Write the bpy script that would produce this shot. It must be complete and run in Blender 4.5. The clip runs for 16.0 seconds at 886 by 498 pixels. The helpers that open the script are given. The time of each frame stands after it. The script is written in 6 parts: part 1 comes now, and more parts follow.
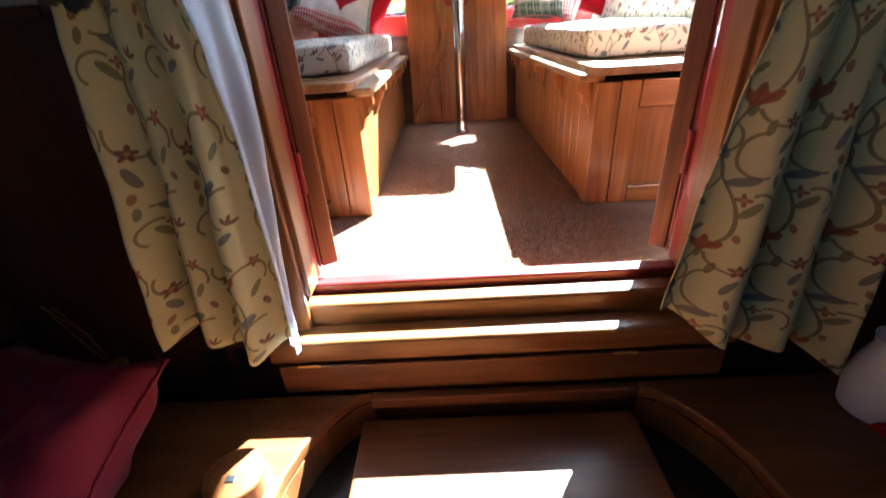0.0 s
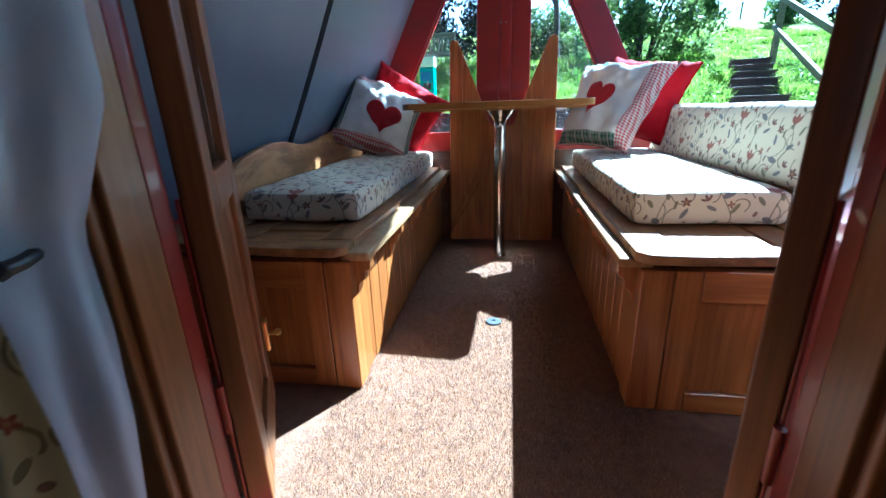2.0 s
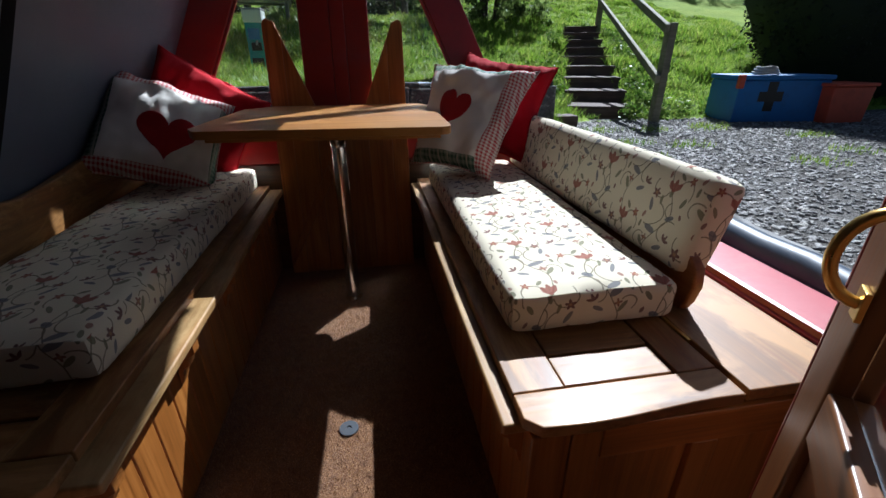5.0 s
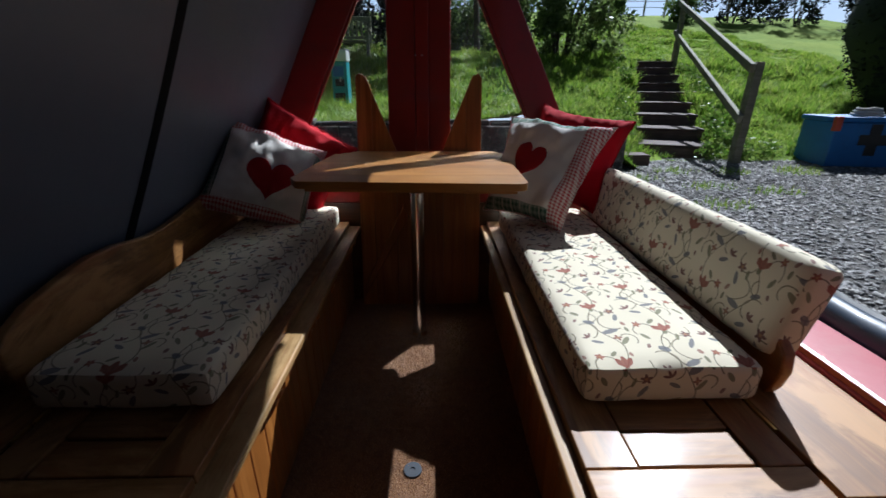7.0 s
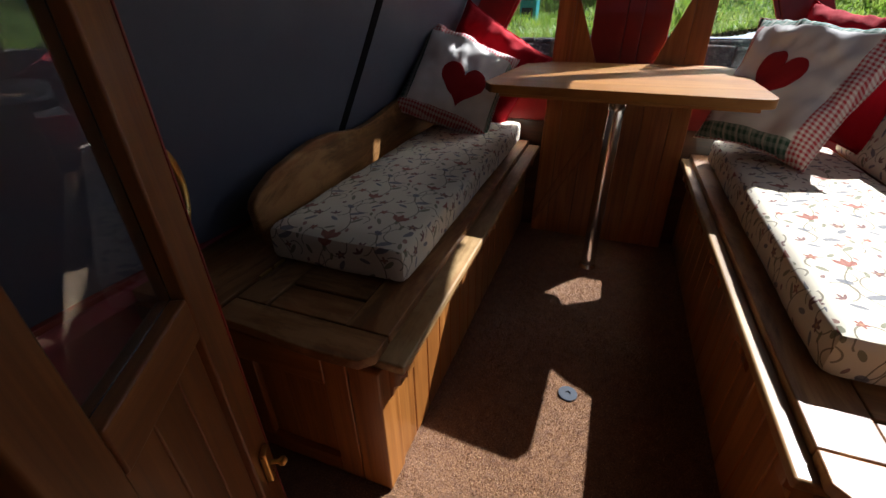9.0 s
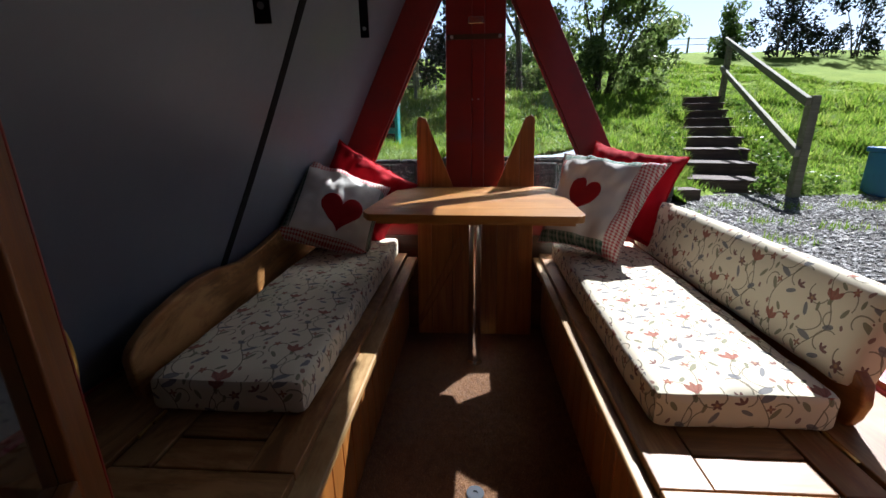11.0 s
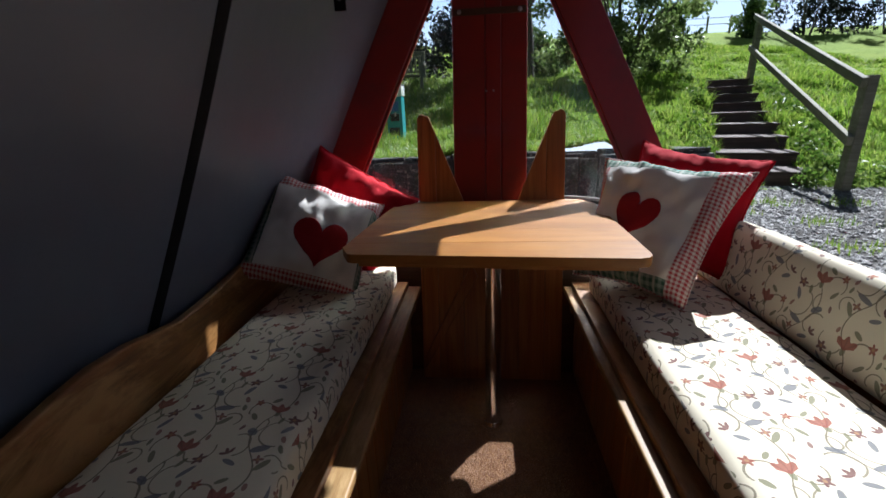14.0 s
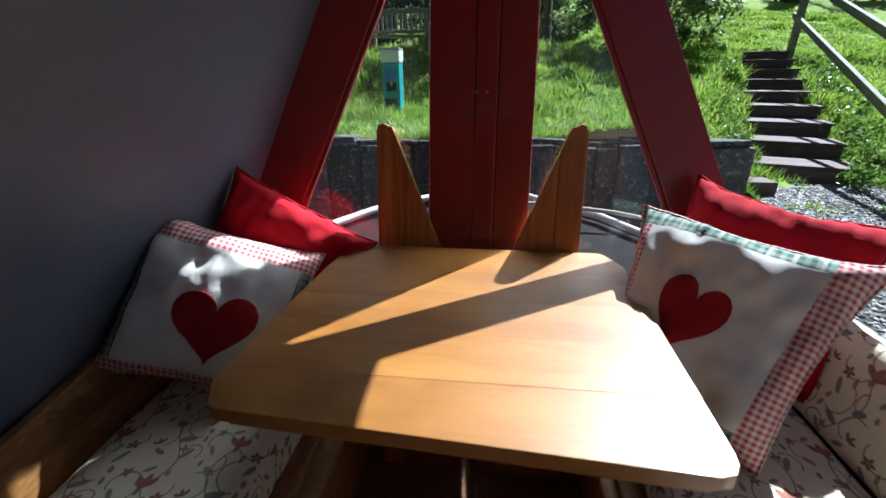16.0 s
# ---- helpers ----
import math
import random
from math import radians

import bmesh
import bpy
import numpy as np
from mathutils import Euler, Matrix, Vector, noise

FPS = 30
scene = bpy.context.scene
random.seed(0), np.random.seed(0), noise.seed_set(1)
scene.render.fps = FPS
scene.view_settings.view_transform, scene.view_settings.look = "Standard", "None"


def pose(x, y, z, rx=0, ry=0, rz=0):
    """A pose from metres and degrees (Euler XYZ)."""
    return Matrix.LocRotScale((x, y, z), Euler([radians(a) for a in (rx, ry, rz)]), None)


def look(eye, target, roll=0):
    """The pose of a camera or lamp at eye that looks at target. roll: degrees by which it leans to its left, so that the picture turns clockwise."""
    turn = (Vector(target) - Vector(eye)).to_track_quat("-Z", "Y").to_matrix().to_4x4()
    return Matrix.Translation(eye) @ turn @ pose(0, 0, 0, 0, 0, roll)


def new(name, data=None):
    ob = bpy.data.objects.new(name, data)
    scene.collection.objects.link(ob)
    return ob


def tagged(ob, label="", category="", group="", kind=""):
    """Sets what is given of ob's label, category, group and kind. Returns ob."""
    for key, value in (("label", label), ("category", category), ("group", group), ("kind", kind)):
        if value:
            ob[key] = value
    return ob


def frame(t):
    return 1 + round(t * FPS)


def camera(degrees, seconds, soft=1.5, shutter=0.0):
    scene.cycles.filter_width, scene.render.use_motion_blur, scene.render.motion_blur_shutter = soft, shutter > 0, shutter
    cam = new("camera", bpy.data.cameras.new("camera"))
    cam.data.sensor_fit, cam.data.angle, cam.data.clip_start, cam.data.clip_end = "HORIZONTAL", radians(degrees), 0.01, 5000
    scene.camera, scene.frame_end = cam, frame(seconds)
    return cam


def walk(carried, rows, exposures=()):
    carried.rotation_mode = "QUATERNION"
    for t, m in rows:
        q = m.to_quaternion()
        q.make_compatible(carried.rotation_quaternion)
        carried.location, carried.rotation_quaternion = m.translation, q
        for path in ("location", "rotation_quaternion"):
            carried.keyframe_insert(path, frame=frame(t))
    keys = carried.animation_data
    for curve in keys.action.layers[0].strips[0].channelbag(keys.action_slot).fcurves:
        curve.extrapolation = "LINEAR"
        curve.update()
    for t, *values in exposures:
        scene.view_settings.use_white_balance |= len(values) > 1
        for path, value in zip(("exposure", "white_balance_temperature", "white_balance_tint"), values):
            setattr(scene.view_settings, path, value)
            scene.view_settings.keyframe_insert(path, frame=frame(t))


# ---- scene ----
cam = camera(93.3, 16.0, shutter=0.35)
PATH = [
    (0, (-0.08, -0.727, 0.503), (-0.131, 1.036, -0.44), -3.8),
    (0.5, (-0.077, -0.724, 0.561), (-0.075, 1.125, -0.201), -3.7),
    (1, (-0.056, -0.662, 0.609), (-0.08, 1.22, -0.07), -3.2),
    (1.5, (0.0, -0.518, 0.64), (-0.212, 1.372, 0.023), -3.1),
    (2, (0.044, -0.412, 0.675), (-0.264, 1.462, 0.046), -1.9),
    (2.5, (0.034, -0.229, 0.702), (-0.236, 1.677, 0.161), -2.4),
    (3, (-0.003, -0.034, 0.821), (-0.133, 1.862, 0.199), -6.9),
    (3.5, (0.024, 0.001, 0.866), (0.047, 1.824, 0.043), -4.7),
    (3.7, (0.062, 0.006, 0.812), (0.211, 1.822, -0.012), -3.0),
    (5.8, (0.113, 0.025, 0.934), (0.427, 1.813, 0.095), -0.1),
    (6, (0.103, 0.026, 0.944), (0.378, 1.847, 0.164), -0.2),
    (6.5, (0.092, 0.008, 0.969), (0.269, 1.861, 0.239), 0.0),
    (7, (0.059, 0.009, 0.969), (0.105, 1.872, 0.243), 0.2),
    (7.5, (0.032, 0.011, 0.961), (-0.116, 1.861, 0.216), 0.0),
    (8, (0.017, 0.02, 0.931), (-0.354, 1.8, 0.097), -0.1),
    (8.5, (-0.004, 0.023, 0.903), (-0.599, 1.67, -0.063), -0.9),
    (9, (-0.027, 0.013, 0.895), (-0.652, 1.628, -0.105), -0.8),
    (9.5, (-0.033, -0.002, 0.9), (-0.553, 1.655, -0.091), 0.1),
    (10, (-0.024, -0.025, 0.932), (-0.274, 1.768, 0.082), -0.5),
    (10.2, (-0.023, -0.038, 0.96), (-0.153, 1.811, 0.207), -1.1),
    (12.3, (0.009, -0.086, 0.996), (-0.273, 1.828, 0.491), -1.2),
    (12.5, (0.0, -0.055, 1.008), (-0.439, 1.818, 0.465), 0.2),
    (13, (0.045, 0.014, 0.978), (-0.365, 1.852, 0.305), 0.0),
    (13.5, (0.008, 0.189, 0.966), (-0.287, 2.09, 0.42), 0.0),
    (14, (-0.031, 0.33, 1.012), (-0.22, 2.225, 0.403), -2.2),
    (14.5, (-0.004, 0.411, 1.02), (-0.149, 2.265, 0.285), -3.2),
    (15, (0.036, 0.6, 1.073), (0.015, 2.486, 0.407), -0.1),
    (15.5, (0.048, 0.712, 1.128), (-0.124, 2.554, 0.367), -0.7),
    (16, (0.032, 0.839, 1.135), (-0.182, 2.672, 0.364), -0.4),
]
EXPOSURES = [(0.0, 4.65, 4850, -2), (0.5, 4.55, 4600, -4), (1.0, 4.1, 4450, -5), (1.5, 3.6, 4250, -7), (2.0, 2.95, 4150, -8), (2.5, 2.3, 4550, -6), (3.0, 1.75, 4900, -4), (3.5, 1.55, 5150, 0), (6.0, 0.36, 5500, 7), (7.0, 0.36, 5500, 7), (8.0, 0.30, 5700, 9), (9.0, 1.15, 5850, 10), (10.0, 1.4, 5900, 10), (12.5, 0.65, 5650, 7), (13.5, 0.85, 5650, 8), (14.5, 0.95, 5700, 8), (16.0, 1.32, 5350, 4)]
walk(cam, [(t, look(eye, target, roll)) for t, eye, target, roll in PATH], EXPOSURES)

# ---- light ----
SUN_X, SUN_Y = 0.594, 0.86          # how far the sun's rays run sideways and forwards for each metre of height
sun_dir = Vector((SUN_X, SUN_Y, 1.0)).normalized()
elev = math.asin(sun_dir.z)
azim = math.atan2(sun_dir.x, sun_dir.y)

world = bpy.data.worlds.new("sky")
scene.world = world
world.use_nodes = True
wn = world.node_tree.nodes
sky = wn.new("ShaderNodeTexSky")
sky.sky_type = "NISHITA"
sky.sun_disc = False
sky.dust_density = 2.0
sky.sun_elevation = elev
sky.sun_rotation = azim
wn["Background"].inputs["Strength"].default_value = 0.019
world.node_tree.links.new(sky.outputs["Color"], wn["Background"].inputs["Color"])

sun_data = bpy.data.lights.new("sun", "SUN")
sun_data.energy = 5.0
sun_data.angle = radians(0.55)
sun_data.color = (1.0, 0.965, 0.93)
sun = new("sun", sun_data)
sun.matrix_world = look(sun_dir * 20, (0, 0, 0))


# ---- materials ----
def nodes(name):
    m = bpy.data.materials.new(name)
    m.use_nodes = True
    t = m.node_tree
    return m, t, t.nodes["Principled BSDF"]


class Net:
    """Short hand for node wiring."""

    def __init__(self, tree):
        self.t = tree

    def n(self, kind, **props):
        node = self.t.nodes.new("ShaderNode" + kind)
        for k, v in props.items():
            if k == "op":
                node.operation = v
            elif k == "blend":
                node.data_type = "RGBA"
                node.blend_type = v
            elif k == "dims":
                node.voronoi_dimensions = v
            elif k == "feature":
                node.feature = v
            elif k == "ndims":
                node.noise_dimensions = v
            elif k == "bands":
                node.bands_direction = v
        return node

    def link(self, a, b):
        self.t.links.new(a, b)

    def put(self, sock, v):
        if isinstance(v, bpy.types.NodeSocket):
            self.link(v, sock)
        elif isinstance(v, (tuple, list)) and len(v) == 3 and sock.type == "RGBA":
            sock.default_value = (*v, 1)
        else:
            sock.default_value = v

    def math(self, op, a, b=0.0, c=None):
        node = self.n("Math", op=op)
        self.put(node.inputs[0], a)
        self.put(node.inputs[1], b)
        if c is not None:
            self.put(node.inputs[2], c)
        return node.outputs[0]

    def vec(self, op, a, b=(0, 0, 0)):
        node = self.n("VectorMath", op=op)
        self.put(node.inputs[0], a)
        if op == "SCALE":
            self.put(node.inputs[3], b)
        else:
            self.put(node.inputs[1], b)
        return node.outputs[1] if op in ("LENGTH", "DISTANCE", "DOT_PRODUCT") else node.outputs[0]

    def mix(self, f, a, b, blend="MIX"):
        node = self.n("Mix", blend=blend)
        self.put(node.inputs[0], f)
        self.put(node.inputs[6], a)
        self.put(node.inputs[7], b)
        return node.outputs[2]

    def ramp(self, v, stops):
        node = self.n("ValToRGB")
        e = node.color_ramp.elements
        while len(e) < len(stops):
            e.new(0.5)
        for el, (p, c) in zip(e, stops):
            el.position = p
            el.color = (*c, 1) if isinstance(c, tuple) else (c, c, c, 1)
        self.put(node.inputs[0], v)
        return node.outputs[0]

    def noise(self, v, scale, detail=4.0, rough=0.55, dist=0.0):
        node = self.n("TexNoise")
        self.put(node.inputs["Vector"], v)
        node.inputs["Scale"].default_value = scale
        node.inputs["Detail"].default_value = detail
        node.inputs["Roughness"].default_value = rough
        node.inputs["Distortion"].default_value = dist
        return node.outputs["Fac"]

    def coords(self, which="Object", shift=True):
        tc = self.n("TexCoord").outputs[which]
        if not shift:
            return tc
        r = self.n("ObjectInfo").outputs["Random"]
        c = self.n("CombineXYZ")
        for i, k in enumerate((7.3, 5.1, 9.7)):
            self.link(self.math("MULTIPLY", r, k), c.inputs[i])
        return self.vec("ADD", tc, c.outputs[0])

    def stretch(self, v, s):
        return self.vec("MULTIPLY", v, s)

    def bump(self, h, strength, dist, bsdf):
        b = self.n("Bump")
        b.inputs["Strength"].default_value = strength
        b.inputs["Distance"].default_value = dist
        self.link(h, b.inputs["Height"])
        self.link(b.outputs[0], bsdf.inputs["Normal"])


def wood(name, axis, dark, mid, light, rough=0.35, coat=0.25, wear=0.2, grain=1.0, ring=0.26, bare=0.0, fine=0.55):
    m, t, b = nodes(name)
    k = Net(t)
    v = k.coords()
    s = [26 * grain] * 3
    s["xyz".index(axis)] = 1.6 * grain
    g = k.stretch(v, tuple(s))
    big = k.noise(g, 0.55, 3, 0.5, 1.2)
    rings = k.math("PINGPONG", k.math("MULTIPLY", big, 5.0), 1.0)
    s2 = [150.0] * 3
    s2["xyz".index(axis)] = 5.0
    pores = k.noise(k.stretch(v, tuple(s2)), 1.0, 2, 0.6)
    f = k.math("ADD", k.math("ADD", k.math("MULTIPLY", rings, ring), 0.525 - fine / 2 - ring / 2), k.math("MULTIPLY", pores, fine))
    col = k.ramp(f, [(0.12, dark), (0.5, mid), (0.9, light)])
    blot = k.noise(v, 5.0, 3)
    col = k.mix(k.math("MULTIPLY", k.ramp(blot, [(0.4, 0.0), (0.7, 1.0)]), wear), col, dark)
    if bare:
        sw = [9.0] * 3
        sw["xyz".index(axis)] = 2.6
        rub = k.noise(k.stretch(v, tuple(sw)), 1.0, 6, 0.68, 0.6)
        col = k.mix(k.math("MULTIPLY", k.ramp(rub, [(0.47, 0.0), (0.58, 1.0)]), bare), col, tuple(min(1, 1.15 * x + 0.02) for x in light))
        rub2 = k.noise(k.stretch(v, tuple(sw)), 0.7, 4, 0.6, 1.0)
        col = k.mix(k.math("MULTIPLY", k.ramp(rub2, [(0.53, 0.0), (0.62, 1.0)]), bare * 0.7), col, (mid[0] * 1.05, mid[1] * 0.72, mid[2] * 0.45))
    ri = k.n("ObjectInfo").outputs["Random"]
    hs = k.n("HueSaturation")
    k.put(hs.inputs["Value"], k.math("ADD", 0.91, k.math("MULTIPLY", ri, 0.18)))
    k.put(hs.inputs["Color"], col)
    k.link(hs.outputs[0], b.inputs["Base Color"])
    k.link(k.math("ADD", rough - 0.08, k.math("MULTIPLY", pores, 0.2)), b.inputs["Roughness"])
    b.inputs["Coat Weight"].default_value = coat
    b.inputs["Coat Roughness"].default_value = 0.18
    k.bump(f, 0.25, 0.0012, b)
    return m


def paint(name, col, rough=0.35, coat=0.2, dirt=0.25, dirtcol=(0.05, 0.035, 0.03), bumpy=0.15, metal=0.0):
    m, t, b = nodes(name)
    k = Net(t)
    v = k.coords()
    n1 = k.noise(v, 9.0, 5, 0.6)
    n2 = k.noise(v, 90.0, 3, 0.6)
    c = k.mix(k.math("MULTIPLY", k.ramp(n1, [(0.5, 0.0), (0.75, 1.0)]), dirt), col, dirtcol)
    c = k.mix(k.math("MULTIPLY", n2, 0.12), c, tuple(min(1, x * 1.7 + 0.01) for x in col))
    k.link(c, b.inputs["Base Color"])
    k.link(k.math("ADD", rough - 0.1, k.math("MULTIPLY", n1, 0.25)), b.inputs["Roughness"])
    b.inputs["Coat Weight"].default_value = coat
    b.inputs["Metallic"].default_value = metal
    k.bump(n2, bumpy, 0.001, b)
    return m


def floral(name, cream, k_scale=1.0, sheen=0.05, stem_w=0.0016, drop=0.5, bloom=1.0):
    """Cream cotton printed with carnations on curling vines, repeating every 14 by 23 cm; texture space in metres."""
    m, t, b = nodes(name)
    k = Net(t)
    uv = k.stretch(k.n("TexCoord").outputs["UV"], (k_scale, k_scale, 0))
    warp = k.n("TexNoise")
    warp.inputs["Scale"].default_value = 7.0
    warp.inputs["Detail"].default_value = 1.0
    k.link(uv, warp.inputs["Vector"])
    wv = k.vec("ADD", uv, k.vec("SCALE", k.vec("SUBTRACT", warp.outputs["Color"], (0.5, 0.5, 0.5)), 0.035))
    PW, PH = 0.14, 0.235
    sp = k.n("SeparateXYZ")
    k.link(wv, sp.inputs[0])
    col_no = k.math("FLOOR", k.math("DIVIDE", sp.outputs[0], PW))
    a = k.math("SUBTRACT", k.math("MULTIPLY", k.math("FRACT", k.math("DIVIDE", sp.outputs[0], PW)), PW), PW / 2)
    vv = k.math("ADD", sp.outputs[1], k.math("MULTIPLY", col_no, drop * PH))
    h = k.math("SUBTRACT", k.math("MULTIPLY", k.math("FRACT", k.math("DIVIDE", vv, PH)), PH), PH / 2)
    cell = k.n("CombineXYZ")
    k.link(a, cell.inputs[0])
    k.link(h, cell.inputs[1])
    p = cell.outputs[0]

    def local(x, y, sx, sy, turn):
        mp = k.n("Mapping")
        mp.vector_type = "TEXTURE"
        mp.inputs["Location"].default_value = (x, y, 0)
        mp.inputs["Rotation"].default_value = (0, 0, radians(turn))
        mp.inputs["Scale"].default_value = (1.12 * sx, 1.12 * sy, 1)
        k.link(p, mp.inputs["Vector"])
        return mp.outputs[0]

    def paintin(mask, strength, colour):
        return k.mix(k.math("MULTIPLY", mask, strength), col, colour)

    STEM, OLIVE, SLATE = (0.13, 0.105, 0.05), (0.13, 0.135, 0.06), (0.085, 0.10, 0.14)
    RUST, WINE, ROSE = (0.30, 0.052, 0.028), (0.15, 0.035, 0.04), (0.26, 0.085, 0.06)
    col = cream
    # the climbing stem and its side shoots
    wave = k.math("MULTIPLY", k.math("SINE", k.math("MULTIPLY", k.math("SUBTRACT", h, 0.055), 2 * math.pi / PH)), 0.024)
    col = paintin(k.math("LESS_THAN", k.math("ABSOLUTE", k.math("SUBTRACT", a, wave)), stem_w), 0.85, STEM)
    for x, y, r, turn in ((0.030, -0.010, 0.030, 200), (-0.040, -0.045, 0.026, 20), (0.036, 0.062, 0.026, 290), (-0.042, 0.065, 0.024, 120), (0.046, -0.085, 0.018, 40), (-0.026, 0.012, 0.020, 330)):
        q = local(x, y, r, r, turn)
        s2 = k.n("SeparateXYZ")
        k.link(q, s2.inputs[0])
        ring = k.math("LESS_THAN", k.math("ABSOLUTE", k.math("SUBTRACT", k.vec("LENGTH", q), 1.0)), 0.85 * stem_w / r)
        col = paintin(k.math("MULTIPLY", ring, k.math("GREATER_THAN", s2.outputs[0], -0.1)), 0.8, STEM)
    for x, y, sx, sy, turn, c in ((0.016, -0.052, 0.019, 0.0065, 20, SLATE), (-0.026, -0.010, 0.013, 0.007, -30, SLATE), (0.048, 0.008, 0.015, 0.005, 62, SLATE), (0.034, -0.090, 0.016, 0.0055, 50, OLIVE), (-0.050, 0.040, 0.013, 0.0048, -60, OLIVE), (-0.030, -0.090, 0.013, 0.005, -25, SLATE), (0.022, 0.030, 0.011, 0.004, 80, OLIVE), (-0.016, 0.100, 0.011, 0.0045, 35, OLIVE), (0.056, -0.045, 0.009, 0.004, 100, OLIVE), (0.0, 0.054, 0.0055, 0.010, 0, OLIVE)):
        col = paintin(k.math("LESS_THAN", k.vec("LENGTH", local(x, y, sx, sy, turn)), 1.0), 0.85, c)
    for x, y, sx, sy, turn, c in ((0.054, -0.020, 0.0045, 0.0075, 20, ROSE), (-0.058, 0.005, 0.004, 0.007, -20, WINE), (0.030, 0.096, 0.004, 0.007, 10, ROSE)):
        col = paintin(k.math("LESS_THAN", k.vec("LENGTH", local(x, y, sx, sy, turn)), 1.0), 0.85, c)

    def flower(x, y, size, petals, depth, turn, c, fan):
        q = local(x, y, size, size, turn)
        s2 = k.n("SeparateXYZ")
        k.link(q, s2.inputs[0])
        ang = k.math("ARCTAN2", s2.outputs[1], s2.outputs[0])
        lobe = k.math("ADD", 1.0 - depth, k.math("MULTIPLY", k.math("COSINE", k.math("MULTIPLY", ang, petals)), depth))
        f = k.math("LESS_THAN", k.vec("LENGTH", q), lobe)
        if fan:
            f = k.math("MULTIPLY", f, k.math("LESS_THAN", k.math("ABSOLUTE", ang), fan))
        return f, k.math("LESS_THAN", k.vec("LENGTH", q), 0.28), k.math("GREATER_THAN", k.math("COSINE", k.math("MULTIPLY", ang, petals)), 0.55)

    for x, y, size, petals, depth, turn, c, fan in ((0.0, 0.056, 0.038, 9.0, 0.15, 90, RUST, 1.05), (-0.042, -0.070, 0.020, 7.0, 0.25, 120, WINE, 1.3), (0.048, 0.040, 0.0155, 5.0, 0.25, 30, WINE, 0), (0.022, -0.078, 0.0125, 4.0, 0.3, 10, ROSE, 0), (-0.054, 0.092, 0.0125, 5.0, 0.25, 70, RUST, 0)):
        f, core, rib = flower(x, y, size * bloom, petals, depth, turn, c, fan)
        col = paintin(f, 0.92, c)
        col = paintin(k.math("MULTIPLY", f, rib), 0.35, tuple(0.45 * q for q in c))
        if not fan:
            col = paintin(k.math("MULTIPLY", f, core), 0.7, (0.45, 0.24, 0.10))
    weave = k.noise(uv, 700.0, 2)
    soft = k.noise(uv, 14.0, 4)
    col = k.mix(k.math("MULTIPLY", weave, 0.22), col, tuple(0.75 * q for q in cream))
    k.link(col, b.inputs["Base Color"])
    b.inputs["Roughness"].default_value = 0.9
    b.inputs["Sheen Weight"].default_value = sheen
    k.bump(k.math("ADD", weave, k.math("MULTIPLY", soft, 3.0)), 0.35, 0.0015, b)
    return m


def cloth(name, col, scale=500.0, rough=0.9, sheen=0.3, fold=0.4, vary=0.3):
    m, t, b = nodes(name)
    k = Net(t)
    v = k.coords()
    w = k.noise(v, scale, 2)
    f = k.noise(v, 16.0, 4)
    c = k.mix(k.math("MULTIPLY", k.math("ADD", k.math("MULTIPLY", w, 0.5), k.math("MULTIPLY", f, 0.5)), vary), col, tuple(x * 0.45 for x in col))
    k.link(c, b.inputs["Base Color"])
    b.inputs["Roughness"].default_value = rough
    b.inputs["Sheen Weight"].default_value = sheen
    k.bump(k.math("ADD", k.math("MULTIPLY", w, 0.4), k.math("MULTIPLY", f, 2.0)), fold, 0.003, b)
    return m


def let_through(m, share, col):
    """Thin cloth passes part of the light that falls on its back."""
    k = Net(m.node_tree)
    tr = k.n("BsdfTranslucent")
    tr.inputs["Color"].default_value = (*col, 1)
    mx = k.n("MixShader")
    mx.inputs[0].default_value = share
    k.link(m.node_tree.nodes["Principled BSDF"].outputs[0], mx.inputs[1])
    k.link(tr.outputs[0], mx.inputs[2])
    k.link(mx.outputs[0], m.node_tree.nodes["Material Output"].inputs["Surface"])


def gingham(name, col, pitch=0.0115, base=(0.72, 0.66, 0.6), extra=None):
    m, t, b = nodes(name)
    k = Net(t)
    uv = k.n("TexCoord").outputs["UV"]
    sp = k.n("SeparateXYZ")
    k.link(uv, sp.inputs[0])
    bars = []
    for i in (0, 1):
        u = k.math("FRACT", k.math("DIVIDE", sp.outputs[i], pitch))
        bars.append(k.math("LESS_THAN", u, 0.5))
    f = k.math("MULTIPLY", k.math("ADD", bars[0], bars[1]), 0.5)
    c = k.mix(k.math("MULTIPLY", f, 0.95), base, col)
    if extra:
        u = k.math("FRACT", k.math("DIVIDE", sp.outputs[0], pitch * 2.3))
        c = k.mix(k.math("MULTIPLY", k.math("LESS_THAN", u, 0.16), 0.8), c, extra)
    w = k.noise(uv, 900.0, 2)
    c = k.mix(k.math("MULTIPLY", w, 0.25), c, tuple(x * 0.4 for x in col))
    k.link(c, b.inputs["Base Color"])
    b.inputs["Roughness"].default_value = 0.9
    k.bump(w, 0.4, 0.001, b)
    return m


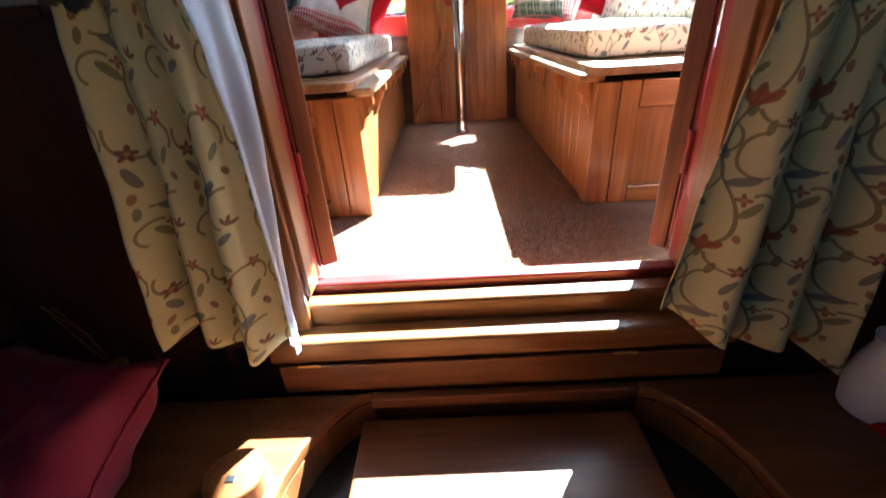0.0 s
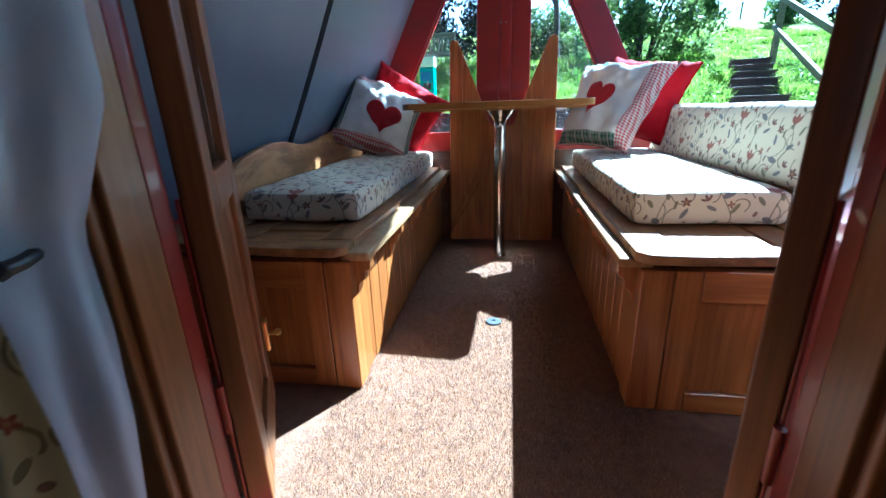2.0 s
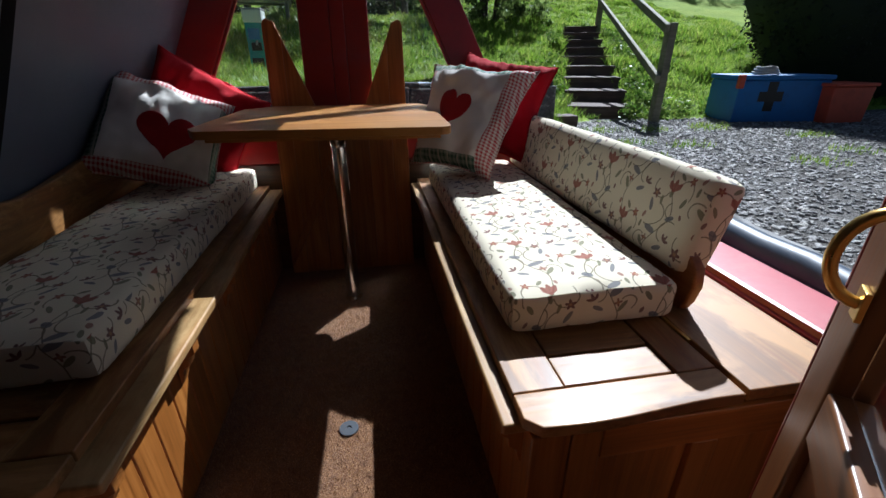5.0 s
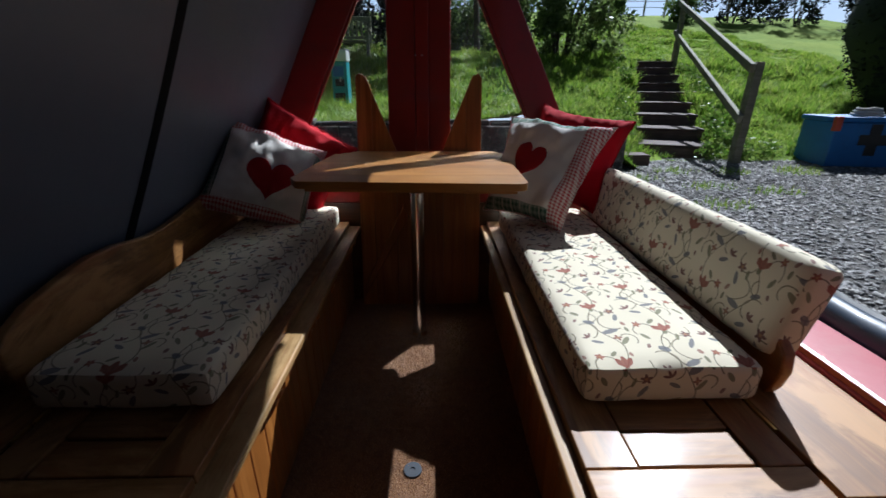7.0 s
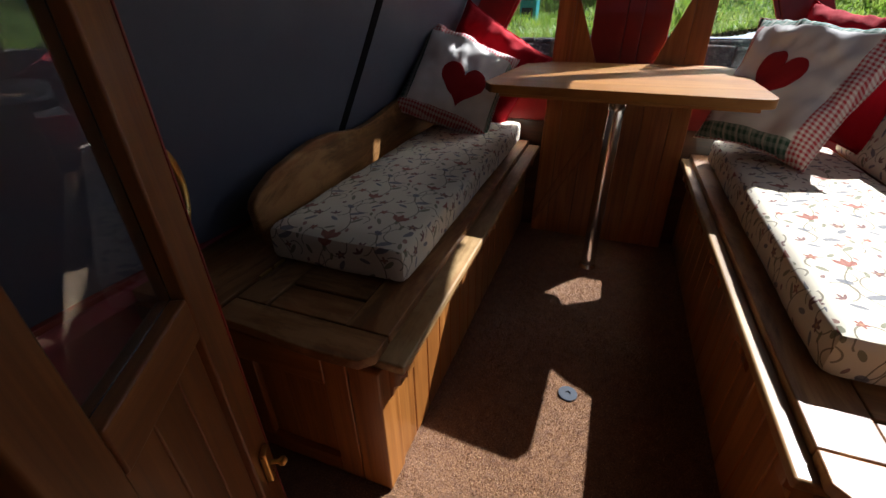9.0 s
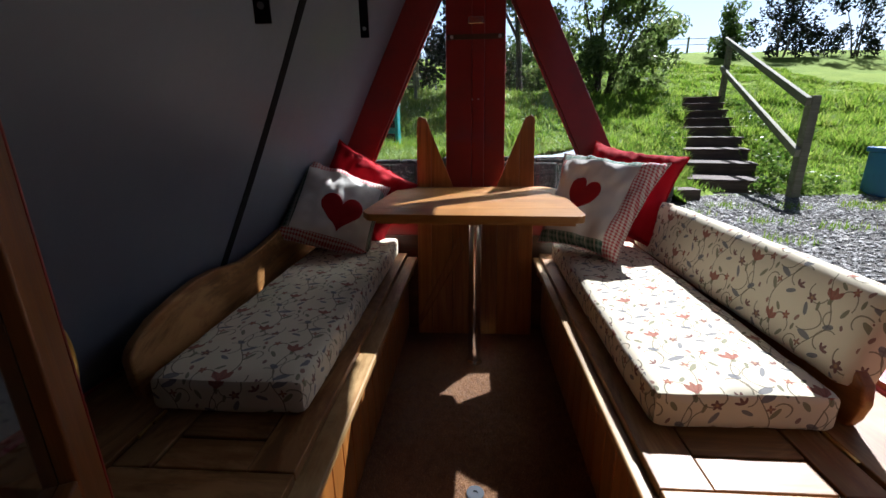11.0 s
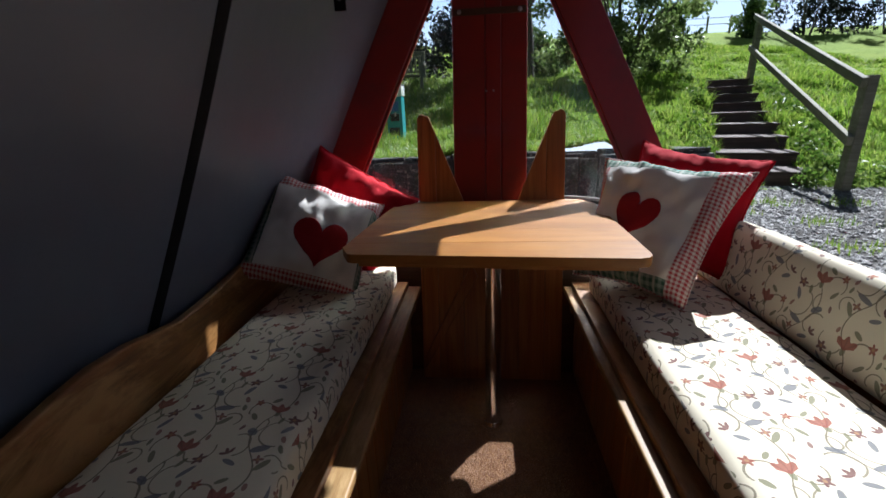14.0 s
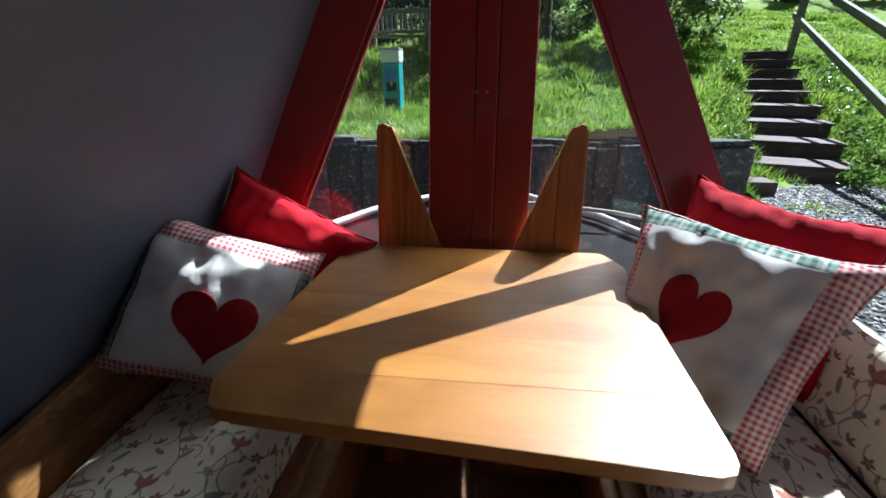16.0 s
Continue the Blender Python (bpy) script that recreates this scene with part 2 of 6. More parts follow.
def carpet_mat():
    m, t, b = nodes("carpet")
    k = Net(t)
    v = k.coords("Object", False)
    n1 = k.noise(v, 260.0, 4, 0.7)
    n2 = k.noise(v, 38.0, 4, 0.6)
    n3 = k.noise(v, 5.0, 3)
    c = k.ramp(n1, [(0.25, (0.05, 0.017, 0.006)), (0.5, (0.21, 0.095, 0.036)), (0.75, (0.46, 0.265, 0.125))])
    c = k.mix(k.math("MULTIPLY", k.ramp(n2, [(0.45, 0.0), (0.7, 1.0)]), 0.5), c, (0.075, 0.026, 0.012))
    c = k.mix(k.math("MULTIPLY", k.ramp(n3, [(0.5, 0.0), (0.7, 1.0)]), 0.3), c, (0.3, 0.17, 0.1))
    k.link(c, b.inputs["Base Color"])
    b.inputs["Roughness"].default_value = 1.0
    b.inputs["Sheen Weight"].default_value = 0.15
    k.bump(k.math("ADD", n1, n2), 0.9, 0.006, b)
    return m


def fibre_mat():
    m, t, b = nodes("carpet_fibre")
    k = Net(t)
    r = k.n("NewGeometry").outputs["Random Per Island"]
    c = k.ramp(r, [(0.0, (0.07, 0.027, 0.009)), (0.45, (0.215, 0.098, 0.036)), (0.85, (0.40, 0.215, 0.094)), (1.0, (0.58, 0.37, 0.19))])
    k.link(c, b.inputs["Base Color"])
    b.inputs["Roughness"].default_value = 0.9
    return m


def blade_mat(name, stops, rough=0.6, trans=0.0):
    m, t, b = nodes(name)
    k = Net(t)
    r = k.n("NewGeometry").outputs["Random Per Island"]
    v = k.coords("Object", False)
    patch = k.noise(v, 0.9, 3)
    f = k.math("ADD", k.math("MULTIPLY", r, 0.65), k.math("MULTIPLY", patch, 0.4))
    c = k.ramp(f, stops)
    k.link(c, b.inputs["Base Color"])
    b.inputs["Roughness"].default_value = rough
    if trans:
        tr = k.n("BsdfTranslucent")
        k.link(c, tr.inputs["Color"])
        mx = k.n("MixShader")
        mx.inputs[0].default_value = trans
        k.link(b.outputs[0], mx.inputs[1])
        k.link(tr.outputs[0], mx.inputs[2])
        k.link(mx.outputs[0], t.nodes["Material Output"].inputs["Surface"])
    return m


def ground_mat(name, a, bcol, ccol, s1, s2):
    m, t, b = nodes(name)
    k = Net(t)
    v = k.coords("Object", False)
    n1 = k.noise(v, s1, 5, 0.65)
    n2 = k.noise(v, s2, 4, 0.6)
    c = k.mix(k.ramp(n1, [(0.35, 0.0), (0.65, 1.0)]), a, bcol)
    c = k.mix(k.math("MULTIPLY", k.ramp(n2, [(0.45, 0.0), (0.65, 1.0)]), 0.7), c, ccol)
    k.link(c, b.inputs["Base Color"])
    b.inputs["Roughness"].default_value = 0.95
    b.inputs["Specular IOR Level"].default_value = 0.1
    k.bump(n1, 0.8, 0.03, b)
    return m


def stone_mat(name, stops, rough=0.75, scale=30.0, lichen=0.0):
    m, t, b = nodes(name)
    k = Net(t)
    r = k.n("NewGeometry").outputs["Random Per Island"]
    ri = k.n("ObjectInfo").outputs["Random"]
    v = k.coords()
    n = k.noise(v, scale, 5, 0.65)
    f = k.math("FRACT", k.math("ADD", r, ri))
    c = k.ramp(f, stops)
    c = k.mix(k.math("MULTIPLY", k.ramp(n, [(0.4, 0.0), (0.7, 1.0)]), 0.55), c, tuple(x * 0.4 for x in stops[0][1]))
    if lichen:
        spots = k.math("MULTIPLY", k.ramp(k.noise(v, 22.0, 6, 0.7), [(0.54, 0.0), (0.62, 1.0)]), lichen)
        c = k.mix(spots, c, (0.36, 0.36, 0.32))
        c = k.mix(k.math("MULTIPLY", k.ramp(k.noise(v, 5.0, 4, 0.6), [(0.5, 0.0), (0.68, 1.0)]), lichen), c, (0.05, 0.065, 0.025))
    k.link(c, b.inputs["Base Color"])
    b.inputs["Roughness"].default_value = rough
    k.bump(n, 0.9, 0.012, b)
    return m


def glass_mat(name, dirt=0.04):
    m, t, b = nodes(name)
    k = Net(t)
    b.inputs["Base Color"].default_value = (0.97, 0.99, 0.98, 1)
    b.inputs["Roughness"].default_value = 0.0
    b.inputs["IOR"].default_value = 1.45
    b.inputs["Transmission Weight"].default_value = 1.0
    if dirt:
        v = k.coords()
        vo = k.n("TexVoronoi")
        vo.inputs["Scale"].default_value = 55.0
        k.link(v, vo.inputs["Vector"])
        sp = k.math("LESS_THAN", vo.outputs["Distance"], k.math("MULTIPLY", k.noise(v, 30.0), 0.26))
        film = k.math("MULTIPLY", k.noise(v, 6.0, 4), 0.06)
        f = k.math("ADD", k.math("MULTIPLY", sp, 0.22), film)
        d = k.n("BsdfDiffuse")
        d.inputs["Color"].default_value = (0.55, 0.57, 0.56, 1)
        mx = k.n("MixShader")
        k.link(k.math("MULTIPLY", f, dirt * 10), mx.inputs[0])
        k.link(b.outputs[0], mx.inputs[1])
        k.link(d.outputs[0], mx.inputs[2])
        k.link(mx.outputs[0], t.nodes["Material Output"].inputs["Surface"])
    return m


def metal(name, col, rough):
    m, t, b = nodes(name)
    k = Net(t)
    v = k.coords()
    n = k.noise(v, 60.0, 4)
    k.link(k.mix(k.math("MULTIPLY", n, 0.3), col, tuple(x * 0.55 for x in col)), b.inputs["Base Color"])
    b.inputs["Metallic"].default_value = 1.0
    k.link(k.math("ADD", rough, k.math("MULTIPLY", n, 0.15)), b.inputs["Roughness"])
    return m


OAK = dict(dark=(0.11, 0.033, 0.006), mid=(0.325, 0.118, 0.022), light=(0.51, 0.22, 0.052))
oak_x = wood("oak_along_x", "x", **OAK)
oak_y = wood("oak_along_y", "y", **OAK)
oak_z = wood("oak_along_z", "z", **OAK)
TEAK = dict(dark=(0.12, 0.040, 0.006), mid=(0.315, 0.130, 0.019), light=(0.42, 0.195, 0.033))
table_wood = wood("table_oak", "x", rough=0.42, coat=0.10, wear=0.4, grain=0.55, ring=0.16, bare=0.25, fine=0.28, **TEAK)
table_wood.node_tree.nodes["Principled BSDF"].inputs["Specular IOR Level"].default_value = 0.4
SEAT = dict(dark=(0.07, 0.030, 0.009), mid=(0.22, 0.095, 0.022), light=(0.38, 0.195, 0.058))
seat_x = wood("seat_oak_x", "x", rough=0.50, coat=0.08, wear=0.5, bare=0.75, **SEAT)
seat_y = wood("seat_oak_y", "y", rough=0.50, coat=0.08, wear=0.5, bare=0.75, **SEAT)
ledge_y = wood("worn_ledge_oak", "y", dark=(0.12, 0.06, 0.02), mid=(0.34, 0.20, 0.070), light=(0.52, 0.345, 0.15), rough=0.5, coat=0.05, wear=0.4, bare=0.5)
JAMB = dict(dark=(0.08, 0.027, 0.006), mid=(0.25, 0.096, 0.019), light=(0.38, 0.165, 0.040))
jamb_z = wood("jamb_pine", "z", rough=0.36, coat=0.25, **JAMB)
jamb_x = wood("ledge_pine", "x", rough=0.36, coat=0.25, **JAMB)
PINE = dict(dark=(0.07, 0.022, 0.006), mid=(0.17, 0.058, 0.012), light=(0.28, 0.108, 0.024))
pine_x = wood("pine_along_x", "x", rough=0.40, coat=0.18, **PINE)
pine_y = wood("pine_along_y", "y", rough=0.40, coat=0.18, **PINE)
pine_z = wood("pine_along_z", "z", rough=0.40, coat=0.18, **PINE)
DARKW = dict(dark=(0.03, 0.012, 0.005), mid=(0.075, 0.03, 0.011), light=(0.13, 0.055, 0.02))
dark_x = wood("dark_wood_x", "x", rough=0.35, **DARKW)
dark_z = wood("dark_wood_z", "z", rough=0.35, **DARKW)
red_paint = paint("red_paint", (0.22, 0.016, 0.011), 0.33, 0.3, 0.3)
red_gunwale = paint("red_gunwale_paint", (0.36, 0.055, 0.07), 0.55, 0.0, 0.4, (0.40, 0.20, 0.19))
cream_paint = paint("cream_paint", (0.62, 0.58, 0.5), 0.5, 0.1, 0.15)
canvas_grey = cloth("grey_canvas", (0.120, 0.135, 0.180), 900.0, 0.40, 0.1, 0.3, 0.12)
canvas_outer = cloth("red_canvas", (0.25, 0.03, 0.03), 900.0, 0.7, 0.1, 0.3, 0.2)
black_web = cloth("black_webbing", (0.005, 0.005, 0.006), 900.0, 0.8, 0.0, 0.3)
black_web.node_tree.nodes["Principled BSDF"].inputs["Specular IOR Level"].default_value = 0.15
navy_vinyl = paint("navy_vinyl", (0.02, 0.04, 0.075), 0.45, 0.05, 0.3, (0.10, 0.10, 0.11))
black_rubber = paint("black_rubber", (0.02, 0.02, 0.022), 0.6, 0.0, 0.4, (0.09, 0.085, 0.08))
floral_seat = floral("floral_cotton", (0.76, 0.69, 0.53), 1.15, 0.05, 0.0017, 0.5, 0.82)
floral_curtain = floral("floral_curtain_cotton", (0.60, 0.57, 0.30), 1.05, 0.05, 0.0024, 0.0, 0.74)
lining = cloth("white_lining", (0.68, 0.72, 0.79), 900.0, 0.42, 0.2, 0.3, 0.1)
let_through(lining, 0.45, (0.72, 0.78, 0.86))
white_cotton = cloth("white_cotton", (0.76, 0.73, 0.68), 700.0, 0.9, 0.05, 0.6, 0.16)
red_cotton = cloth("red_cotton", (0.40, 0.0015, 0.010), 700.0, 0.9, 0.0, 0.5, 0.3)
red_cotton.node_tree.nodes["Principled BSDF"].inputs["Specular IOR Level"].default_value = 0.2
red_felt = cloth("red_felt", (0.34, 0.004, 0.007), 300.0, 1.0, 0.05, 0.4, 0.3)
crimson_velvet = cloth("crimson_velvet", (0.22, 0.003, 0.03), 500.0, 0.8, 0.15, 0.5, 0.4)
gingham_red = gingham("red_gingham", (0.45, 0.012, 0.025))
tartan_green = gingham("green_tartan", (0.03, 0.10, 0.06), 0.017, (0.30, 0.36, 0.30), (0.5, 0.48, 0.4))
carpet = carpet_mat()
fibre = fibre_mat()
chrome = metal("polished_steel", (0.72, 0.72, 0.73), 0.12)
brass = metal("brass", (0.75, 0.5, 0.16), 0.22)
dull_steel = metal("dull_steel", (0.4, 0.4, 0.4), 0.45)
old_iron = metal("dark_worn_iron", (0.16, 0.10, 0.07), 0.55)
glass = glass_mat("window_glass", 0.05)
door_glass = glass_mat("door_glass", 0.02)
gravel_bed = ground_mat("gravel_bed", (0.10, 0.095, 0.09), (0.21, 0.20, 0.19), (0.06, 0.055, 0.05), 45.0, 3.0)
gravel_stone = stone_mat("gravel_stone", [(0.0, (0.15, 0.145, 0.14)), (0.5, (0.28, 0.27, 0.265)), (0.85, (0.40, 0.39, 0.38)), (1.0, (0.52, 0.49, 0.45))], 0.6, 60.0)
turf = ground_mat("turf", (0.13, 0.21, 0.03), (0.24, 0.34, 0.05), (0.28, 0.36, 0.06), 14.0, 0.7)
grass_blade = blade_mat("grass_blade", [(0.1, (0.06, 0.14, 0.012)), (0.45, (0.20, 0.34, 0.035)), (0.75, (0.34, 0.44, 0.07)), (0.95, (0.50, 0.50, 0.16))], 0.5, 0.5)
leaf_green = blade_mat("leaf_green", [(0.1, (0.03, 0.06, 0.015)), (0.5, (0.085, 0.15, 0.03)), (0.9, (0.20, 0.26, 0.08))], 0.4, 0.45)
leaf_sunny = blade_mat("leaf_sunny", [(0.1, (0.06, 0.10, 0.025)), (0.5, (0.16, 0.23, 0.06)), (0.9, (0.32, 0.38, 0.15))], 0.4, 0.55)
leaf_bright = blade_mat("leaf_bright", [(0.1, (0.05, 0.11, 0.015)), (0.5, (0.12, 0.22, 0.03)), (0.9, (0.26, 0.33, 0.08))], 0.45, 0.45)
# foliage seen against the sun: its shade is put into the near-black colour
leaf_backlit = blade_mat("leaf_backlit", [(0.1, (0.004, 0.007, 0.004)), (0.6, (0.009, 0.015, 0.007)), (0.95, (0.02, 0.03, 0.012))], 0.8, 0.0)
bark = stone_mat("bark", [(0.0, (0.07, 0.055, 0.04)), (1.0, (0.13, 0.11, 0.09))], 0.9, 25.0)
wall_stone = stone_mat("wall_stone", [(0.0, (0.045, 0.044, 0.042)), (0.5, (0.09, 0.088, 0.084)), (1.0, (0.17, 0.165, 0.16))], 0.9, 34.0, 0.7)
mortar = stone_mat("dark_mortar", [(0.0, (0.04, 0.038, 0.034)), (1.0, (0.06, 0.057, 0.05))], 0.95, 18.0)
sleeper = wood("weathered_timber", "x", (0.04, 0.025, 0.021), (0.11, 0.072, 0.062), (0.19, 0.135, 0.118), 0.8, 0.0, 0.5)
rail_wood_m = wood("weathered_rail", "x", (0.09, 0.085, 0.055), (0.20, 0.19, 0.13), (0.31, 0.29, 0.21), 0.8, 0.0, 0.4)
earth = ground_mat("earth", (0.06, 0.042, 0.028), (0.1, 0.075, 0.05), (0.035, 0.028, 0.02), 30.0, 4.0)
teal_paint = paint("teal_paint", (0.03, 0.30, 0.33), 0.4, 0.1, 0.3)
blue_paint = paint("blue_paint", (0.02, 0.15, 0.42), 0.5, 0.05, 0.3)
orange_paint = paint("orange_paint", (0.5, 0.07, 0.03), 0.5, 0.05, 0.3)
white_plastic = paint("white_plastic", (0.75, 0.76, 0.76), 0.35, 0.1, 0.1)
socket_grey = paint("worn_grey_metal", (0.07, 0.078, 0.09), 0.85, 0.0, 0.5, (0.08, 0.05, 0.035))
socket_grey.node_tree.nodes["Principled BSDF"].inputs["Specular IOR Level"].default_value = 0.15
deck_black = paint("black_deck_paint", (0.012, 0.012, 0.013), 0.9, 0.0, 0.15, (0.03, 0.03, 0.03))
deck_black.node_tree.nodes["Principled BSDF"].inputs["Specular IOR Level"].default_value = 0.12
black_plastic = paint("black_plastic", (0.012, 0.012, 0.012), 0.4, 0.1, 0.2)
rope_mat = cloth("rope_fibre", (0.5, 0.47, 0.42), 200.0, 0.9, 0.2, 0.5)
canal_water = paint("canal_water", (0.012, 0.015, 0.010), 0.14, 0.0, 0.2, (0.02, 0.02, 0.014))
ceiling_board = paint("ceiling_board", (0.3, 0.2, 0.12), 0.5, 0.1, 0.2)


# ---- mesh helpers ----
def bx(lo, hi, bevel=0.003, seg=2):
    bm = bmesh.new()
    bmesh.ops.create_cube(bm, size=1.0)
    for v in bm.verts:
        for i in range(3):
            v.co[i] = lo[i] if v.co[i] < 0 else hi[i]
    if bevel:
        bmesh.ops.bevel(bm, geom=bm.edges[:] + bm.verts[:], offset=bevel, segments=seg, affect="EDGES", profile=0.5)
    return bm


def join(*bms):
    out = bmesh.new()
    for b in bms:
        me = bpy.data.meshes.new("tmp")
        b.to_mesh(me)
        out.from_mesh(me)
        bpy.data.meshes.remove(me)
        b.free()
    return out


def prism(outline, axis, lo, hi, bevel=0.0):
    """A solid from a closed outline in the plane across the axis ('x': yz, 'y': xz, 'z': xy), from lo to hi."""
    bm = bmesh.new()

    def at(p, h):
        return {"x": (h, p[0], p[1]), "y": (p[0], h, p[1]), "z": (p[0], p[1], h)}[axis]

    a = [bm.verts.new(at(p, lo)) for p in outline]
    c = [bm.verts.new(at(p, hi)) for p in outline]
    n = len(outline)
    bm.faces.new(a)
    bm.faces.new(c[::-1])
    for i in range(n):
        bm.faces.new((a[i], c[i], c[(i + 1) % n], a[(i + 1) % n]))
    bmesh.ops.recalc_face_normals(bm, faces=bm.faces[:])
    if bevel:
        es = [e for e in bm.edges if len(e.link_faces) == 2 and e.calc_face_angle(0) > 0.9]
        bmesh.ops.bevel(bm, geom=es, offset=bevel, segments=2, affect="EDGES", profile=0.5)
    return bm


def tube(path, radius, sides=12, closed=False):
    """A round bar along a line of points; radius a number or one for each point."""
    bm = bmesh.new()
    pts = [Vector(p) for p in path]
    n = len(pts)
    rings = []
    for i, p in enumerate(pts):
        a = pts[(i - 1) % n] if (i or closed) else p
        c = pts[(i + 1) % n] if (i < n - 1 or closed) else p
        d = (c - a).normalized()
        u = d.orthogonal() if i == 0 else (ring_u - d * ring_u.dot(d))
        u.normalize()
        ring_u = u
        w = d.cross(u)
        r = radius[i] if isinstance(radius, (list, tuple)) else radius
        rings.append([bm.verts.new(p + (u * math.cos(t) + w * math.sin(t)) * r) for t in [2 * math.pi * j / sides for j in range(sides)]])
    for i in range(n if closed else n - 1):
        r0, r1 = rings[i], rings[(i + 1) % n]
        for j in range(sides):
            bm.faces.new((r0[j], r0[(j + 1) % sides], r1[(j + 1) % sides], r1[j]))
    if not closed:
        bm.faces.new(rings[0][::-1])
        bm.faces.new(rings[-1])
    bmesh.ops.recalc_face_normals(bm, faces=bm.faces[:])
    return bm


def lathe(profile, centre, sides=28):
    bm = bmesh.new()
    rings = []
    for r, z in profile:
        rings.append([bm.verts.new((centre[0] + r * math.cos(2 * math.pi * j / sides), centre[1] + r * math.sin(2 * math.pi * j / sides), centre[2] + z)) for j in range(sides)])
    for a, c in zip(rings, rings[1:]):
        for j in range(sides):
            bm.faces.new((a[j], a[(j + 1) % sides], c[(j + 1) % sides], c[j]))
    bm.faces.new(rings[0][::-1])
    bm.faces.new(rings[-1])
    bmesh.ops.recalc_face_normals(bm, faces=bm.faces[:])
    return bm


def box_uv(me):
    uv = me.uv_layers.new(name="uv")
    for p in me.polygons:
        n = p.normal
        a = max(range(3), key=lambda i: abs(n[i]))
        i, j = ((1, 2), (0, 2), (0, 1))[a]
        for li in p.loop_indices:
            co = me.vertices[me.loops[li].vertex_index].co
            uv.data[li].uv = (co[i], co[j])


def flat_weighted(me):
    """Normals weighed by face area, so that large faces stay flat and only their rounded edges bend."""
    at = [[] for _ in me.vertices]
    for p in me.polygons:
        for v in p.vertices:
            at[v].append((p.normal.copy(), p.area))
    out = []
    lim = math.cos(radians(50))
    for p in me.polygons:
        for v in p.vertices:
            n = Vector((0, 0, 0))
            for q, a in at[v]:
                if q.dot(p.normal) > lim:
                    n += q * a
            out.append(n.normalized() if n.length > 1e-12 else p.normal.copy())
    me.normals_split_custom_set(out)


def mesh_of(name, bm, mat, smooth=True):
    me = bpy.data.meshes.new(name)
    bm.to_mesh(me)
    bm.free()
    if smooth:
        for p in me.polygons:
            p.use_smooth = True
        if len(me.polygons) < 500:
            flat_weighted(me)
        else:
            me.set_sharp_from_angle(angle=radians(38))
    if mat:
        me.materials.append(mat)
    if not me.uv_layers:
        box_uv(me)
    return me


def thing(name, at=(0, 0, 0), label="", category="", group="", m=None):
    ob = new(name)
    ob.empty_display_size = 0.1
    ob.matrix_basis = m if m is not None else Matrix.Translation(at)
    return tagged(ob, label, category, group)


def part(name, bm, mat, parent, label="", local=False, smooth=True):
    me = bm if isinstance(bm, bpy.types.Mesh) else mesh_of(name, bm, mat, smooth)
    ob = new(name, me)
    ob.parent = parent
    if not local and parent.parent is None and parent.type == "EMPTY":
        ob.matrix_parent_inverse = parent.matrix_basis.inverted()
    if label:
        ob["label"] = label
    return ob


def solo(name, bm, mat, label="", category="", group="", kind="", smooth=True):
    return tagged(new(name, mesh_of(name, bm, mat, smooth)), label, category, group, kind)


def raw_mesh(name, verts, faces, mat, smooth=False):
    me = bpy.data.meshes.new(name)
    me.from_pydata(verts, [], faces)
    me.update()
    me.materials.append(mat)
    if smooth:
        me.polygons.foreach_set("use_smooth", [True] * len(me.polygons))
    return me


rng = np.random.default_rng(7)


# ---- distance ----
def sky_backdrop():
    """Pale haze low over the horizon, far beyond the bank."""
    m, t, b = nodes("horizon_haze")
    k = Net(t)
    sp = k.n("SeparateXYZ")
    k.link(k.coords("Object", False), sp.inputs[0])
    c = k.ramp(k.math("DIVIDE", sp.outputs[2], 90.0), [(0.0, (0.86, 0.92, 1.0)), (1.0, (0.52, 0.70, 1.0))])
    em = k.n("Emission")
    k.link(c, em.inputs["Color"])
    em.inputs["Strength"].default_value = 0.68
    k.link(em.outputs[0], t.nodes["Material Output"].inputs["Surface"])
    verts, faces = [], []
    for i in range(25):
        a = radians(-60 + 5 * i)
        for z in (-30, 20, 60, 95):
            verts.append((320 * math.sin(a), 320 * math.cos(a), z))
    for i in range(24):
        for j in range(3):
            q = 4 * i + j
            faces.append((q, q + 4, q + 5, q + 1))
    tagged(new("backdrop", raw_mesh("backdrop", verts, faces, m, True)), "pale blue summer haze over the horizon", "sky", kind="structure")


sky_backdrop()


# ---- ground and bank ----
GRAVEL_Z = 0.15


# flight of timber steps up the bank
STEP_A = 0.368
STEP0 = Vector((3.04, 5.21, GRAVEL_Z + 0.005))
STEP_DIR = Vector((math.sin(STEP_A), math.cos(STEP_A), 0))
STEP_SIDE = Vector((STEP_DIR.y, -STEP_DIR.x, 0))
STEP_RISE, STEP_RUN, STEP_W, STEP_N = 0.147, 0.60, 0.82, 9


def stair_side(x, y, m=0.03):
    d = Vector((x, y, 0)) - Vector((STEP0.x, STEP0.y, 0))
    return -0.15 < d.dot(STEP_DIR) < STEP_N * STEP_RUN + 0.2 and abs(d.dot(STEP_SIDE)) < STEP_W / 2 + m


def ramp_of(y, pts):
    if y <= pts[0][0]:
        return pts[0][1]
    for a, c in zip(pts, pts[1:]):
        if y <= c[0]:
            return a[1] + (c[1] - a[1]) * (y - a[0]) / (c[0] - a[0])
    return pts[-1][1]


